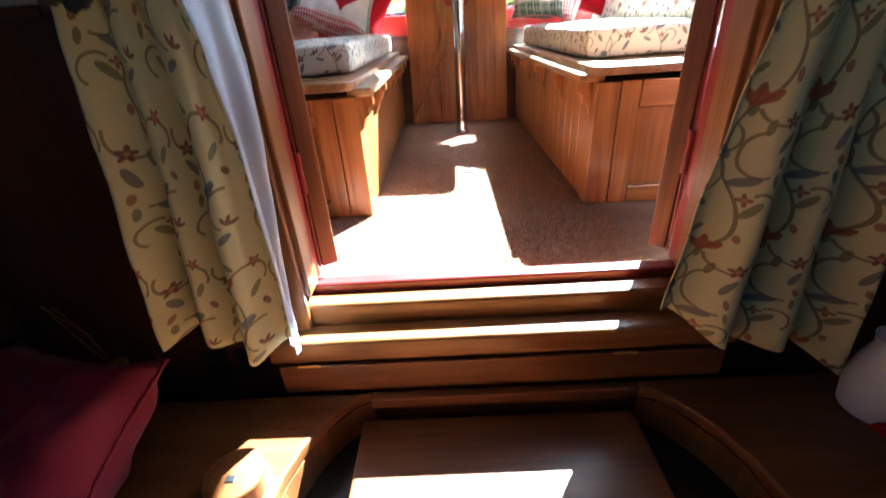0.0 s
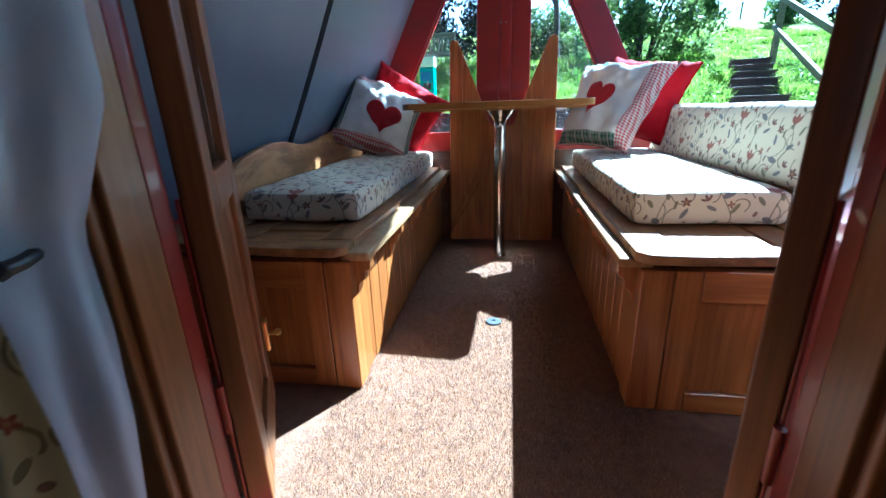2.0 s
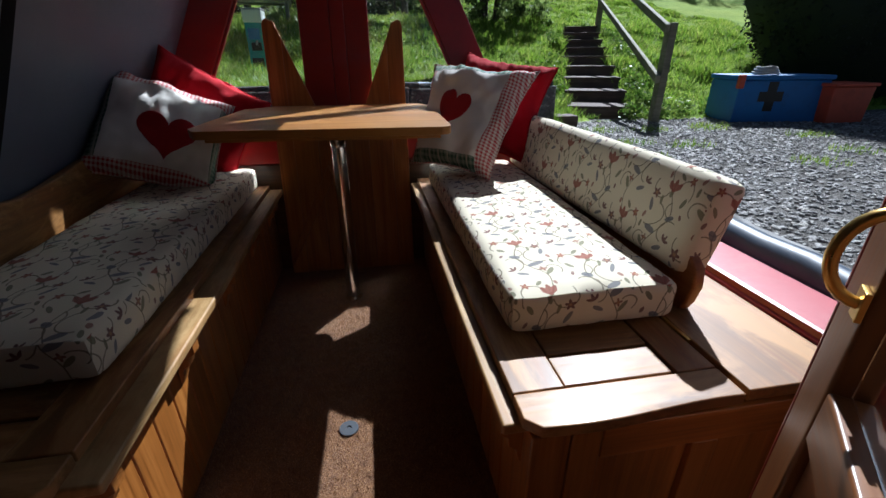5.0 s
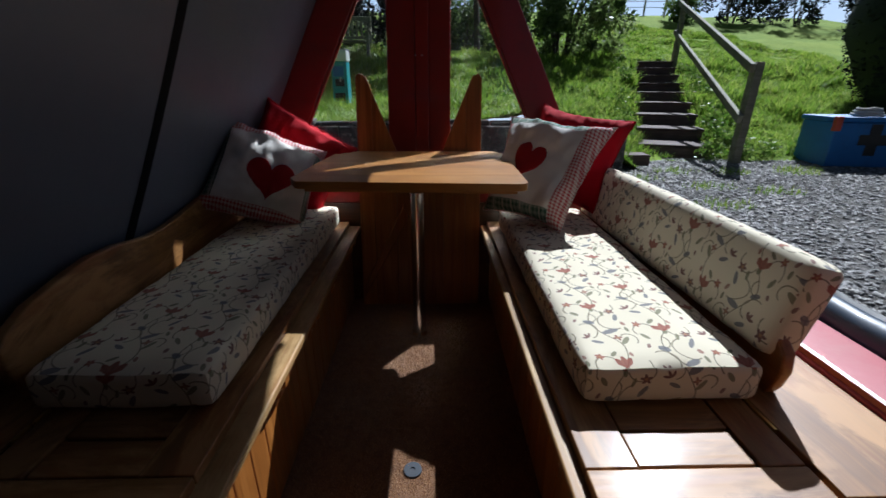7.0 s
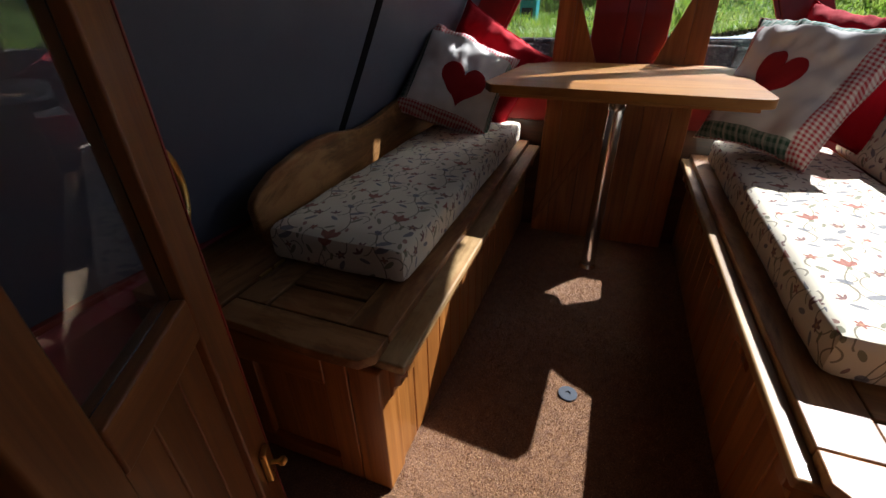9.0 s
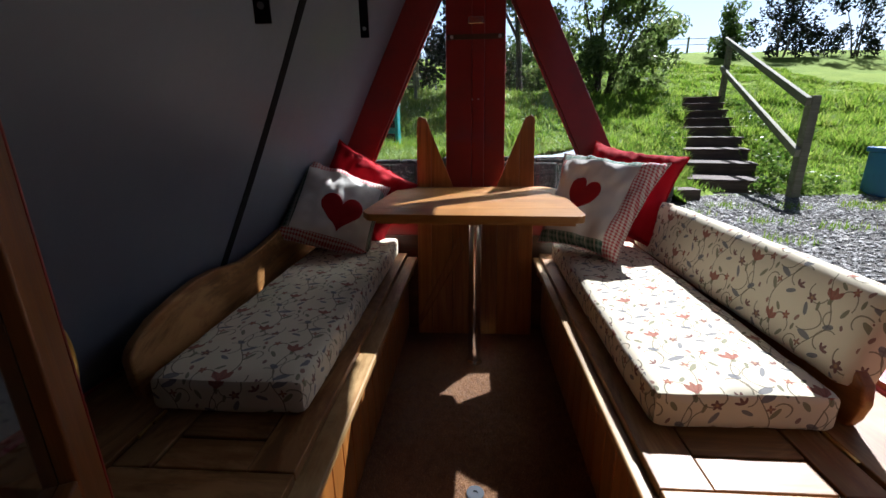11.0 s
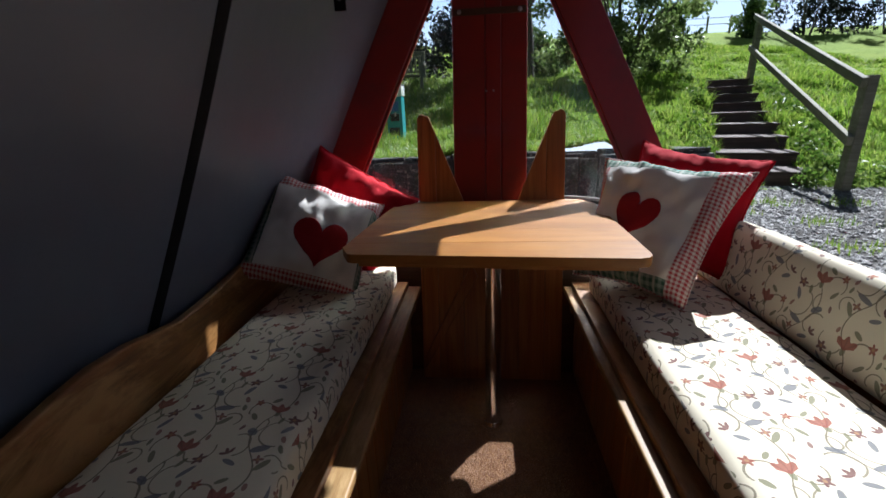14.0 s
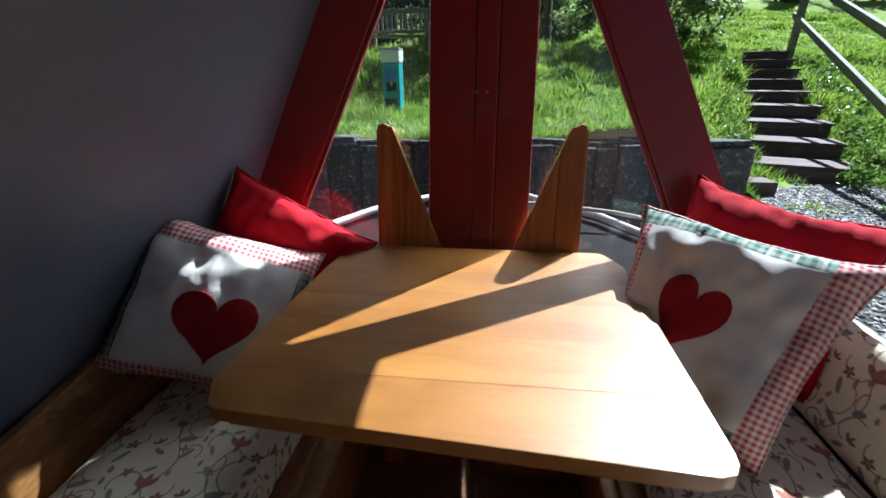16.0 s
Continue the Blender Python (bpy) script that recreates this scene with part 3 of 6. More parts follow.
def bank_height(x, y, dug=True):
    """Height of the land: level gravel beside the boat, a grass bank behind the wall and the steps."""
    s = min(max((x - 1.35) / 1.1, 0.0), 1.0)
    s = s * s * (3 - 2 * s)
    left = ramp_of(y, [(4.2, 0.64), (5.8, 0.63), (9.0, 1.48), (12.0, 1.66), (20.0, 3.92), (24.0, 3.6)])
    right = ramp_of(y - 0.12 * max(x - 4.4, 0), [(4.75, GRAVEL_Z - 0.05), (5.1, GRAVEL_Z + 0.04), (9.85, 1.48), (12.0, 1.85), (20.0, 3.92), (24.0, 3.6)])
    h = left * (1 - s) + right * s
    lump = noise.noise(Vector((x * 0.7, y * 0.7, 0.3))) * 0.13 + noise.noise(Vector((x * 2.1, y * 2.1, 1.3))) * 0.08
    k = min(max((h - GRAVEL_Z - 0.04) * 3, 0), 1)
    h += lump * k
    if dug and stair_side(x, y, 0.10):
        h -= 0.30
    return h


def land():
    xs = list(np.arange(-14, -2.9, 0.8)) + list(np.arange(-2.8, 8.0, 0.16)) + list(np.arange(8.2, 30, 0.8))
    ys = list(np.arange(4.34, 12, 0.16)) + list(np.arange(12.2, 24.1, 0.5)) + [28, 36, 60, 150, 600]
    verts, faces = [], []
    for y in ys:
        for x in xs:
            k = 1.0 if y < 25 else y / 24.0
            verts.append((x * k, y, bank_height(x, y) if y < 25 else 3.4 - (y - 24) * 0.02))
    w = len(xs)
    for j in range(len(ys) - 1):
        for i in range(w - 1):
            a = j * w + i
            faces.append((a, a + 1, a + 1 + w, a + w))
    ob = new("bank", raw_mesh("bank", verts, faces, turf, True))
    tagged(ob, "sunny grass bank rising behind the stone wall", "bank", kind="structure")


land()
solo("ground", bx((1.36, -30, -0.3), (40, 6.0, GRAVEL_Z), 0), gravel_bed, "grey gravel yard beside the moored boat", "ground", kind="structure")
solo("water", bx((-60, -30, -0.5), (1.36, 4.2, -0.25), 0), canal_water, "still dark canal water round the boat", "water", kind="structure")


def gravel():
    t = (1 + 5 ** 0.5) / 2
    ico = np.array([(-1, t, 0), (1, t, 0), (-1, -t, 0), (1, -t, 0), (0, -1, t), (0, 1, t), (0, -1, -t), (0, 1, -t), (t, 0, -1), (t, 0, 1), (-t, 0, -1), (-t, 0, 1)], float)
    ico /= np.linalg.norm(ico[0])
    tri = np.array([(0, 11, 5), (0, 5, 1), (0, 1, 7), (0, 7, 10), (0, 10, 11), (1, 5, 9), (5, 11, 4), (11, 10, 2), (10, 7, 6), (7, 1, 8), (3, 9, 4), (3, 4, 2), (3, 2, 6), (3, 6, 8), (3, 8, 9), (4, 9, 5), (2, 4, 11), (6, 2, 10), (8, 6, 7), (9, 8, 1)])
    n = 22000
    u = rng.random(n)
    d = 1.38 + 6.0 * u ** 1.7
    y = -0.2 + 5.3 * rng.random(n) ** 0.8
    size = 0.008 + 0.011 * rng.random(n)
    z = np.full(n, GRAVEL_Z) + 0.003
    ang = rng.random(n) * 6.283
    jit = 1 + 0.45 * (rng.random((n, 12)) - 0.5)
    sq = np.stack([0.9 + 0.9 * rng.random(n), 0.7 + 0.4 * rng.random(n), 0.45 + 0.25 * rng.random(n)], 1)
    p = ico[None] * jit[:, :, None] * sq[:, None, :] * size[:, None, None]
    c, s = np.cos(ang)[:, None], np.sin(ang)[:, None]
    tilt = (rng.random(n) - 0.5)[:, None] * 1.2
    pz = p[:, :, 2] + p[:, :, 0] * tilt * 0.5
    q = np.stack([p[:, :, 0] * c - p[:, :, 1] * s + d[:, None], p[:, :, 0] * s + p[:, :, 1] * c + y[:, None], pz + z[:, None]], 2)
    f = (tri[None] + 12 * np.arange(n)[:, None, None]).reshape(-1, 3)
    ob = new("gravel", raw_mesh("gravel", q.reshape(-1, 3).tolist(), f.tolist(), gravel_stone))
    tagged(ob, "loose grey angular gravel chippings", "gravel", kind="stuff")


gravel()


def grass():
    n = 220000
    x = -3.5 + 13.5 * rng.random(n)
    y = 4.35 + 12.0 * rng.random(n) ** 1.5
    verts, faces = np.zeros((n, 3, 3)), np.arange(3 * n).reshape(n, 3)
    keep = np.ones(n, bool)
    for i in range(n):
        s = stair_side(x[i], y[i], -0.05 - 0.07 * max(noise.noise(Vector((x[i] * 4, y[i] * 4, 9.0))), 0))
        h = bank_height(x[i], y[i], False)
        if s or (x[i] > 1.5 and h < GRAVEL_Z + 0.03):
            keep[i] = False
            continue
        big = noise.noise(Vector((x[i] * 1.3, y[i] * 1.3, 5.0))) + 0.6 * noise.noise(Vector((x[i] * 3.7, y[i] * 3.7, 8.0)))
        mown = 0.45 if y[i] > 10.5 else 1.0
        ln = (0.03 + 0.06 * rng.random() + 0.24 * max(big, 0)) * (0.8 + 0.05 * (y[i] - 4)) * mown
        wd = 0.006 + 0.0012 * (y[i] - 4)
        a = rng.random() * 6.283
        lean = 0.3 + 1.1 * rng.random()
        dx, dy = math.cos(a), math.sin(a)
        z = h - 0.01
        verts[i] = ((x[i] - dy * wd, y[i] + dx * wd, z), (x[i] + dy * wd, y[i] - dx * wd, z), (x[i] + dx * ln * lean, y[i] + dy * ln * lean, z + ln))
    verts = verts[keep]
    m = len(verts)
    ob = new("grass", raw_mesh("grass", verts.reshape(-1, 3).tolist(), np.arange(3 * m).reshape(m, 3).tolist(), grass_blade))
    tagged(ob, "long sunlit grass on the bank", "grass", kind="stuff")


grass()


def garden_steps():
    ang = math.atan2(STEP_SIDE.y, STEP_SIDE.x)
    m = Matrix.Translation(STEP0) @ Matrix.Rotation(ang, 4, "Z")
    st = thing("garden_steps", m=m, label="flight of weathered timber sleeper steps up the grass bank", category="steps")
    for i in range(STEP_N):
        z0, y0 = i * STEP_RISE, i * STEP_RUN
        part("tread", bx((-STEP_W / 2, y0 - 0.012, z0 + 0.116), (STEP_W / 2, y0 + STEP_RUN + 0.02, z0 + STEP_RISE), 0.010), sleeper, st, local=True)
        part("riser", bx((-STEP_W / 2 + 0.02, y0, z0 - 0.25), (STEP_W / 2 - 0.02, y0 + STEP_RUN, z0 + 0.114), 0.006), sleeper, st, local=True)


garden_steps()


# ---- boat: well deck ----
solo("floor", bx((-0.95, 0.035, -0.06), (0.95, 1.95, -0.004), 0), carpet, "rust-brown coarse coir carpet on the well deck", "carpet", kind="structure")


def carpet_fibres():
    n = 85000
    x = -0.37 + 0.74 * rng.random(n)
    y = 0.037 + 1.77 * rng.random(n) ** 1.15
    out = (np.abs(x) > 0.33) & (y > 0.46)
    hole = (x ** 2 + (y - 0.85) ** 2) < 0.02 ** 2
    x, y = x[~(out | hole)], y[~(out | hole)]
    n = len(x)
    a = rng.random(n) * 6.283
    ln = 0.004 + 0.008 * rng.random(n)
    lean = 1.3 * rng.random(n)
    w = 0.0007
    dx, dy = np.cos(a), np.sin(a)
    z = np.full(n, -0.006)
    v = np.stack([np.stack([x - dy * w, y + dx * w, z], 1), np.stack([x + dy * w, y - dx * w, z], 1), np.stack([x + dx * ln * lean, y + dy * ln * lean, z + ln], 1)], 1)
    ob = new("carpet_pile", raw_mesh("carpet_pile", v.reshape(-1, 3).tolist(), np.arange(3 * n).reshape(n, 3).tolist(), fibre))
    tagged(ob, "coarse rust-brown carpet fibres", "carpet pile", kind="stuff")


carpet_fibres()

socket = thing("floor_socket", (0, 0.85, 0), "small round steel table socket set into the carpet", "floor socket")
part("plate", lathe([(0.025, -0.006), (0.0245, 0.0010), (0.022, 0.0022), (0.007, 0.0018), (0.006, -0.001), (0.0005, -0.001)], (0, 0.85, 0), 28), socket_grey, socket)


# lockers on both sides
FACE, EDGE, LIP = 0.328, 0.677, 0.277
Y0, Y1 = 0.455, 1.86
SEAT_Z = 0.385


def locker(side):
    s = side
    lk = thing("bench_locker", (s * 0.5, 1.1, 0), "varnished oak bench locker with tongue-and-groove front and panelled lid", "bench locker", "bench lockers")

    def b(lo, hi, bev=0.003):
        a, c = s * lo[0], s * hi[0]
        return bx((min(a, c), lo[1], lo[2]), (max(a, c), hi[1], hi[2]), bev)

    # front boards along the aisle
    n = 17
    w = (Y1 - Y0 - 0.07) / n
    for i in range(n):
        y = Y0 + 0.07 + i * w
        part("front_board", b((FACE, y + 0.0012, 0.0), (FACE + 0.018, y + w - 0.0012, 0.345), 0.004), oak_z, lk)
    part("corner_post", b((FACE - 0.006, Y0, 0), (FACE + 0.06, Y0 + 0.068, 0.345), 0.004), oak_z, lk)
    part("carcass", b((FACE + 0.02, Y0 + 0.03, 0.0), (0.95, Y1, 0.34), 0), dark_x, lk)
    # end frame and panel
    part("end_stile", b((FACE + 0.062, Y0, 0), (FACE + 0.115, Y0 + 0.026, 0.345), 0.003), oak_z, lk)
    part("end_rail", b((FACE + 0.116, Y0, 0.275), (0.93, Y0 + 0.026, 0.345), 0.003), oak_x, lk)
    part("end_rail", b((FACE + 0.116, Y0, 0.0), (0.93, Y0 + 0.026, 0.05), 0.003), oak_x, lk)
    part("end_panel", b((FACE + 0.116, Y0 + 0.012, 0.05), (FACE + 0.29, Y0 + 0.03, 0.275), 0.002), oak_z, lk)
    part("end_stile", b((FACE + 0.29, Y0, 0.05), (FACE + 0.34, Y0 + 0.026, 0.275), 0.003), oak_z, lk)
    part("end_panel", b((FACE + 0.34, Y0 + 0.012, 0.05), (0.93, Y0 + 0.03, 0.275), 0.002), oak_z, lk)
    # ledge along the aisle on shaped brackets
    part("ledge", b((LIP, Y0 + 0.012, 0.345), (FACE + 0.02, Y1, 0.366), 0.005), ledge_y, lk, "worn oak ledge for the table boards")
    for y in (0.49, 0.80, 1.11, 1.42, 1.72):
        pr = [(FACE - 0.002, 0.344), (LIP + 0.006, 0.344), (LIP + 0.006, 0.318), (LIP + 0.02, 0.310), (LIP + 0.022, 0.29), (LIP + 0.036, 0.28), (LIP + 0.04, 0.258), (FACE - 0.002, 0.24)]
        part("bracket", prism([(s * p[0], p[1]) for p in pr], "y", y, y + 0.03, 0.002), oak_z, lk)
    # panelled lid
    x0, x1 = LIP + (0.029 if s > 0 else 0.050), EDGE
    front = []
    for i in range(17):
        t = i / 16
        front.append((x0 + (x1 - x0) * t, Y0 - 0.015 - 0.006 * math.sin(t * math.pi * 1.7) + (0.02 if t < 0.02 else 0)))
    pl = front + [(x1, Y0 + 0.055), (x0, Y0 + 0.055)]
    part("lid_rail", prism([(s * p[0], p[1]) for p in pl], "z", SEAT_Z - 0.022, SEAT_Z, 0.003), seat_x, lk)
    part("lid_stile", b((x0, Y0 + 0.057, SEAT_Z - 0.022), (x0 + 0.09, Y1, SEAT_Z), 0.003), seat_y, lk)
    part("lid_stile", b((x1 - 0.075, Y0 + 0.057, SEAT_Z - 0.022), (x1, Y1, SEAT_Z), 0.003), seat_y, lk)
    part("lid_panel", b((x0 + 0.092, Y0 + 0.061, SEAT_Z - 0.022), (x1 - 0.079, Y0 + 0.135, SEAT_Z - 0.003), 0.003), seat_x, lk)
    part("lid_panel", b((x0 + 0.092, Y0 + 0.140, SEAT_Z - 0.022), (x1 - 0.079, Y1, SEAT_Z - 0.001), 0.003), seat_x, lk)
    part("hinge", b((x1 + 0.001, 0.585, SEAT_Z - 0.006), (x1 + 0.008, 0.665, SEAT_Z + 0.003), 0.001), brass, lk, "long brass lid hinge")
    # side deck board outside the lid
    part("side_board", b((x1 + 0.010, Y0 - 0.005, SEAT_Z - 0.022), (0.905, Y1, SEAT_Z + 0.002), 0.003), seat_y, lk)
    return lk


for side in (-1, 1):
    locker(side)


def gunwale(side):
    s = side
    g = thing("gunwale", (s * 1.0, 1.0, 0.3), "red painted steel gunwale with a rubbed edge", "gunwale", "gunwales")
    for nm, pr, mt in (("deck_plate", [(0.907, 0.355), (0.907, 0.392), (0.93, 0.40), (1.06, 0.405), (1.075, 0.39), (1.075, -0.3), (1.0, -0.3), (1.0, 0.355)], red_gunwale),
                       ("coaming_strip", [(0.912, 0.3935), (0.912, 0.408), (0.924, 0.411), (0.924, 0.399)], red_paint)):
        part(nm, prism([(s * p[0], p[1]) for p in pr], "y", -2.5, 2.06, 0.002), mt, g)
    return g


for side in (-1, 1):
    gunwale(side)


# ---- boat: cratch board at the bow ----
LEAN = math.atan(0.17)
CRATCH = Matrix.Translation((0, 1.82, 0)) @ Matrix.Rotation(-LEAN, 4, "X")
cratch = thing("cratch_board", m=CRATCH, label="red painted timber cratch board with two glazed sides", category="cratch board")
LEG_IN, LEG_OUT, LEG_K, LEG_Z = 0.278, 0.436, 0.452, 1.31


def leg_x(z, base):
    return base + LEG_K * (LEG_Z - z)


def cratch_parts():
    for s in (-1, 1):
        z0, z1 = 0.40, 1.69
        pr = [(s * leg_x(z0, LEG_IN), z0), (s * leg_x(z0, LEG_OUT), z0), (s * leg_x(z1, LEG_OUT), z1), (s * leg_x(z1, LEG_IN), z1)]
        part("raking_post", prism(pr, "y", 0.0, 0.034, 0.005), red_paint, cratch, local=True)
        bead = [(s * (leg_x(0.575, LEG_IN) - 0.014), 0.575), (s * (leg_x(0.575, LEG_IN) - 0.001), 0.575), (s * (leg_x(1.60, LEG_IN) - 0.001), 1.60), (s * (leg_x(1.60, LEG_IN) - 0.014), 1.60)]
        part("glazing_bead", prism(bead, "y", 0.003, 0.014, 0.002), red_paint, cratch, local=True)
        z2, z3 = 0.574, 1.56
        gl = [(s * 0.142, z2), (s * (leg_x(z2, LEG_IN) - 0.002), z2), (s * (leg_x(z3, LEG_IN) - 0.002), z3), (s * 0.142, z3)]
        if leg_x(z3, LEG_IN) < 0.16:
            gl = gl[:3]
        pane = part("pane", prism(gl, "y", 0.016, 0.020), glass, cratch, "dusty clear glass pane", local=True, smooth=False)
        pane.visible_shadow = False
    part("centre_post", bx((-0.0165, -0.002, 0.40), (0.0415, 0.05, 1.66), 0.004), red_paint, cratch, local=True)
    for a, c in ((-0.138, -0.017), (0.042, 0.138)):
        part("post_board", bx((a, 0.002, 0.40), (c, 0.05, 1.66), 0.004), red_paint, cratch, local=True)
    part("head_board", prism([(-0.36, 1.60), (0.36, 1.60), (0.30, 1.74), (0.0, 1.80), (-0.30, 1.74)], "y", 0.056, 0.075, 0.003), red_paint, cratch, local=True)
    part("bottom_rail", bx((-0.80, 0.006, 0.47), (0.80, 0.05, 0.572), 0.006), red_paint, cratch, local=True)
    part("lower_panel", bx((-0.85, 0.012, 0.0), (0.85, 0.04, 0.47), 0.003), dark_x, cratch, local=True)
    # unseen board added to stop light leaking through the post board gaps
    part("backing", bx((-0.137, 0.0505, 0.40), (0.137, 0.058, 1.66), 0.002), red_paint, cratch, local=True)
    part("strap_plate", bx((-0.132, -0.004, 1.375), (0.132, 0.001, 1.398), 0.001), old_iron, cratch, local=True)
    for x in (-0.11, 0.11):
        part("bolt", lathe([(0.008, 0), (0.008, 0.005), (0.004, 0.008)], (0, 0, 0), 10), dull_steel, cratch, local=True).matrix_basis = pose(x, -0.003, 1.386, 90, 0, 0)
    part("latch", bx((-0.035, -0.012, 1.44), (0.035, -0.003, 1.472), 0.003), chrome, cratch, local=True)
    for x in (-0.014, 0.014):
        part("screw", lathe([(0.0045, 0), (0.0045, 0.002), (0.002, 0.003)], (0, 0, 0), 10), dull_steel, cratch, local=True).matrix_basis = pose(x, -0.001, 1.108, 90, 0, 0)


cratch_parts()


# locker doors behind the table, cut to two points
bowdoor = thing("bow_locker_doors", m=Matrix.Translation((0, 1.775, 0)) @ Matrix.Rotation(-LEAN, 4, "X"), label="pair of boarded oak locker doors cut to tall points", category="locker doors")


def bow_doors():
    def top(x):
        a = abs(x)
        if a > 0.232:
            return 1.03
        return max(0.60, 1.03 - (0.232 - a) * 2.45)

    edges = [-0.272, -0.205, -0.105, -0.002]
    for s in (1, -1):
        for a, c in zip(edges, edges[1:]):
            g = 0.0002
            x0, x1 = a + g, c - g
            n = 10
            tp = [(x0 + (x1 - x0) * i / n, top(x0 + (x1 - x0) * i / n)) for i in range(n + 1)]
            if a == edges[0]:
                tp = [(x0, 1.012), (x0 + 0.006, 1.028), (x0 + 0.018, 1.034), (x0 + 0.034, 1.026)] + [(x0 + 0.042 + (x1 - x0 - 0.042) * i / 4, top(x0 + 0.042 + (x1 - x0 - 0.042) * i / 4)) for i in range(5)]
            o = [(x0, 0.0)] + tp + [(x1, 0.0)]
            part("board", prism([(s * p[0], p[1]) for p in o], "y", 0.0, 0.024, 0.0025), oak_z, bowdoor, local=True)
        if s == 1:
            part("brace", prism([(-s * 0.265, 0.035), (-s * 0.265, 0.085), (-s * 0.075, 0.47), (-s * 0.05, 0.42)], "y", -0.016, -0.001, 0.003), oak_z, bowdoor, local=True)


bow_doors()


# pedestal table
table = thing("pedestal_table", (0, 1.53, 0), "honey-coloured oak table top on a single steel pedestal", "table")


def table_parts():
    # a top of five glued boards with clipped corners and rounded edges
    def rim(y):
        t = (y - 1.235) / 0.645
        return -0.390 + 0.040 * max(t, 0), 0.345 + 0.014 * t
    ys = [1.235, 1.35, 1.475, 1.60, 1.73, 1.880]
    z0, z1 = 0.679, 0.702
    for i, (a, c) in enumerate(zip(ys, ys[1:])):
        l0, r0 = rim(a)
        l1, r1 = rim(c)
        if i == 0:
            o = [(l0 + 0.030, a + 0.030), (l0 + 0.044, a + 0.022), (r0 - 0.035, a - 0.018), (r0 - 0.014, a - 0.012), (r0 - 0.003, a + 0.004), (r0, a + 0.022), (r1, c), (l1, c), (l1, c - 0.018), (l0 + 0.004, c - 0.034)]
        elif i == 4:
            o = [(l0, a), (r0, a), (r1, c - 0.085), (r1 - 0.006, c - 0.066), (r1 - 0.034, c - 0.006), (r1 - 0.050, c), (l1 + 0.055, c), (l1 + 0.038, c - 0.006), (l1 + 0.008, c - 0.062), (l1, c - 0.08)]
        else:
            o = [(l0, a), (r0, a), (r1, c), (l1, c)]
        part("top_board", prism(o, "z", z0, z1, 0.0012 if i in (0, 4) else 0.0003), table_wood, table)
    part("edge_strip", prism([(-0.33, 1.270), (-0.33, 1.262), (0.310, 1.222), (0.310, 1.230)], "z", 0.670, 0.678, 0), table_wood, table)
    part("post", tube([(0, 1.53, -0.004), (0, 1.53, 0.62)], 0.026, 28), chrome, table)
    part("cone", lathe([(0.028, 0.60), (0.030, 0.625), (0.072, 0.671), (0.076, 0.678), (0.0, 0.678)], (0, 1.53, 0)), chrome, table)
    part("floor_plate", lathe([(0.034, -0.004), (0.034, 0.002), (0.031, 0.005), (0.028, 0.012), (0.027, 0.012)], (0, 1.53, 0)), chrome, table)


table_parts()


# ---- cushions ----
def puffed(lo, hi, edge=0.020, puff=0.010, cuts=(16, 40, 6)):
    """A soft block with rounded edges and slightly bulging faces."""
    bm = bmesh.new()
    nx, ny, nz = cuts
    size = [hi[i] - lo[i] for i in range(3)]
    mid = [(hi[i] + lo[i]) / 2 for i in range(3)]
    bmesh.ops.create_cube(bm, size=1.0)
    for ax, n in ((0, nx), (1, ny), (2, nz)):
        es = [e for e in bm.edges if abs((e.verts[0].co - e.verts[1].co)[ax]) > 0.01 and abs(e.calc_length() - abs((e.verts[0].co - e.verts[1].co)[ax])) < 1e-5]
        bmesh.ops.subdivide_edges(bm, edges=es, cuts=n, use_grid_fill=True)
    half = [s / 2 for s in size]
    for v in bm.verts:
        p = Vector((v.co.x * size[0], v.co.y * size[1], v.co.z * size[2]))
        core = Vector([max(-(half[i] - edge), min(half[i] - edge, p[i])) for i in range(3)])
        d = p - core
        if d.length > 1e-6:
            p = core + d.normalized() * edge
        q = [2 * p[i] / size[i] for i in range(3)]
        b = (1 - q[0] ** 4) * (1 - q[1] ** 8)
        p.z += (1 if p.z > 0 else -0.2) * puff * max(b, 0) * (abs(q[2]) > 0.6)
        p.x += puff * 0.5 * noise.noise(Vector((p.y * 6, p.z * 8, lo[0] * 9)))
        p.z += puff * 0.3 * noise.noise(Vector((p.x * 22, p.y * 17, lo[0] * 7))) + puff * 0.4 * noise.noise(Vector((p.x * 8, p.y * 5, lo[0] * 5)))
        v.co = p + Vector(mid)
    bmesh.ops.recalc_face_normals(bm, faces=bm.faces[:])
    return bm


def seat_cushion(s):
    c = thing("seat_cushion", (s * 0.52, 1.24, SEAT_Z), "cream seat cushion with rust floral print on the locker lid", "cushion", "seat cushions")
    x0, x1 = (0.347, 0.70) if s > 0 else (0.360, 0.705)
    y1 = 1.78 if s > 0 else 1.835
    lo, hi = (min(s * x0, s * x1), 0.655, SEAT_Z + 0.002), (max(s * x0, s * x1), y1, SEAT_Z + 0.088)
    part("cover", puffed(lo, hi), floral_seat, c)
    return c


for side in (-1, 1):
    seat_cushion(side)

# leaning back cushion on the open side
back_m = Matrix.Translation((0.700, 1.22, SEAT_Z + 0.085)) @ Matrix.Rotation(radians(1.2), 4, "Z") @ Matrix.Rotation(radians(15), 4, "Y")
back_cushion = thing("back_cushion", m=back_m, label="cream floral back cushion leaning on the boat side", category="cushion")
part("cover", puffed((-0.005, -0.53, 0.0), (0.075, 0.53, 0.205), 0.022, 0.006, (6, 40, 10)), floral_seat, back_cushion, local=True)


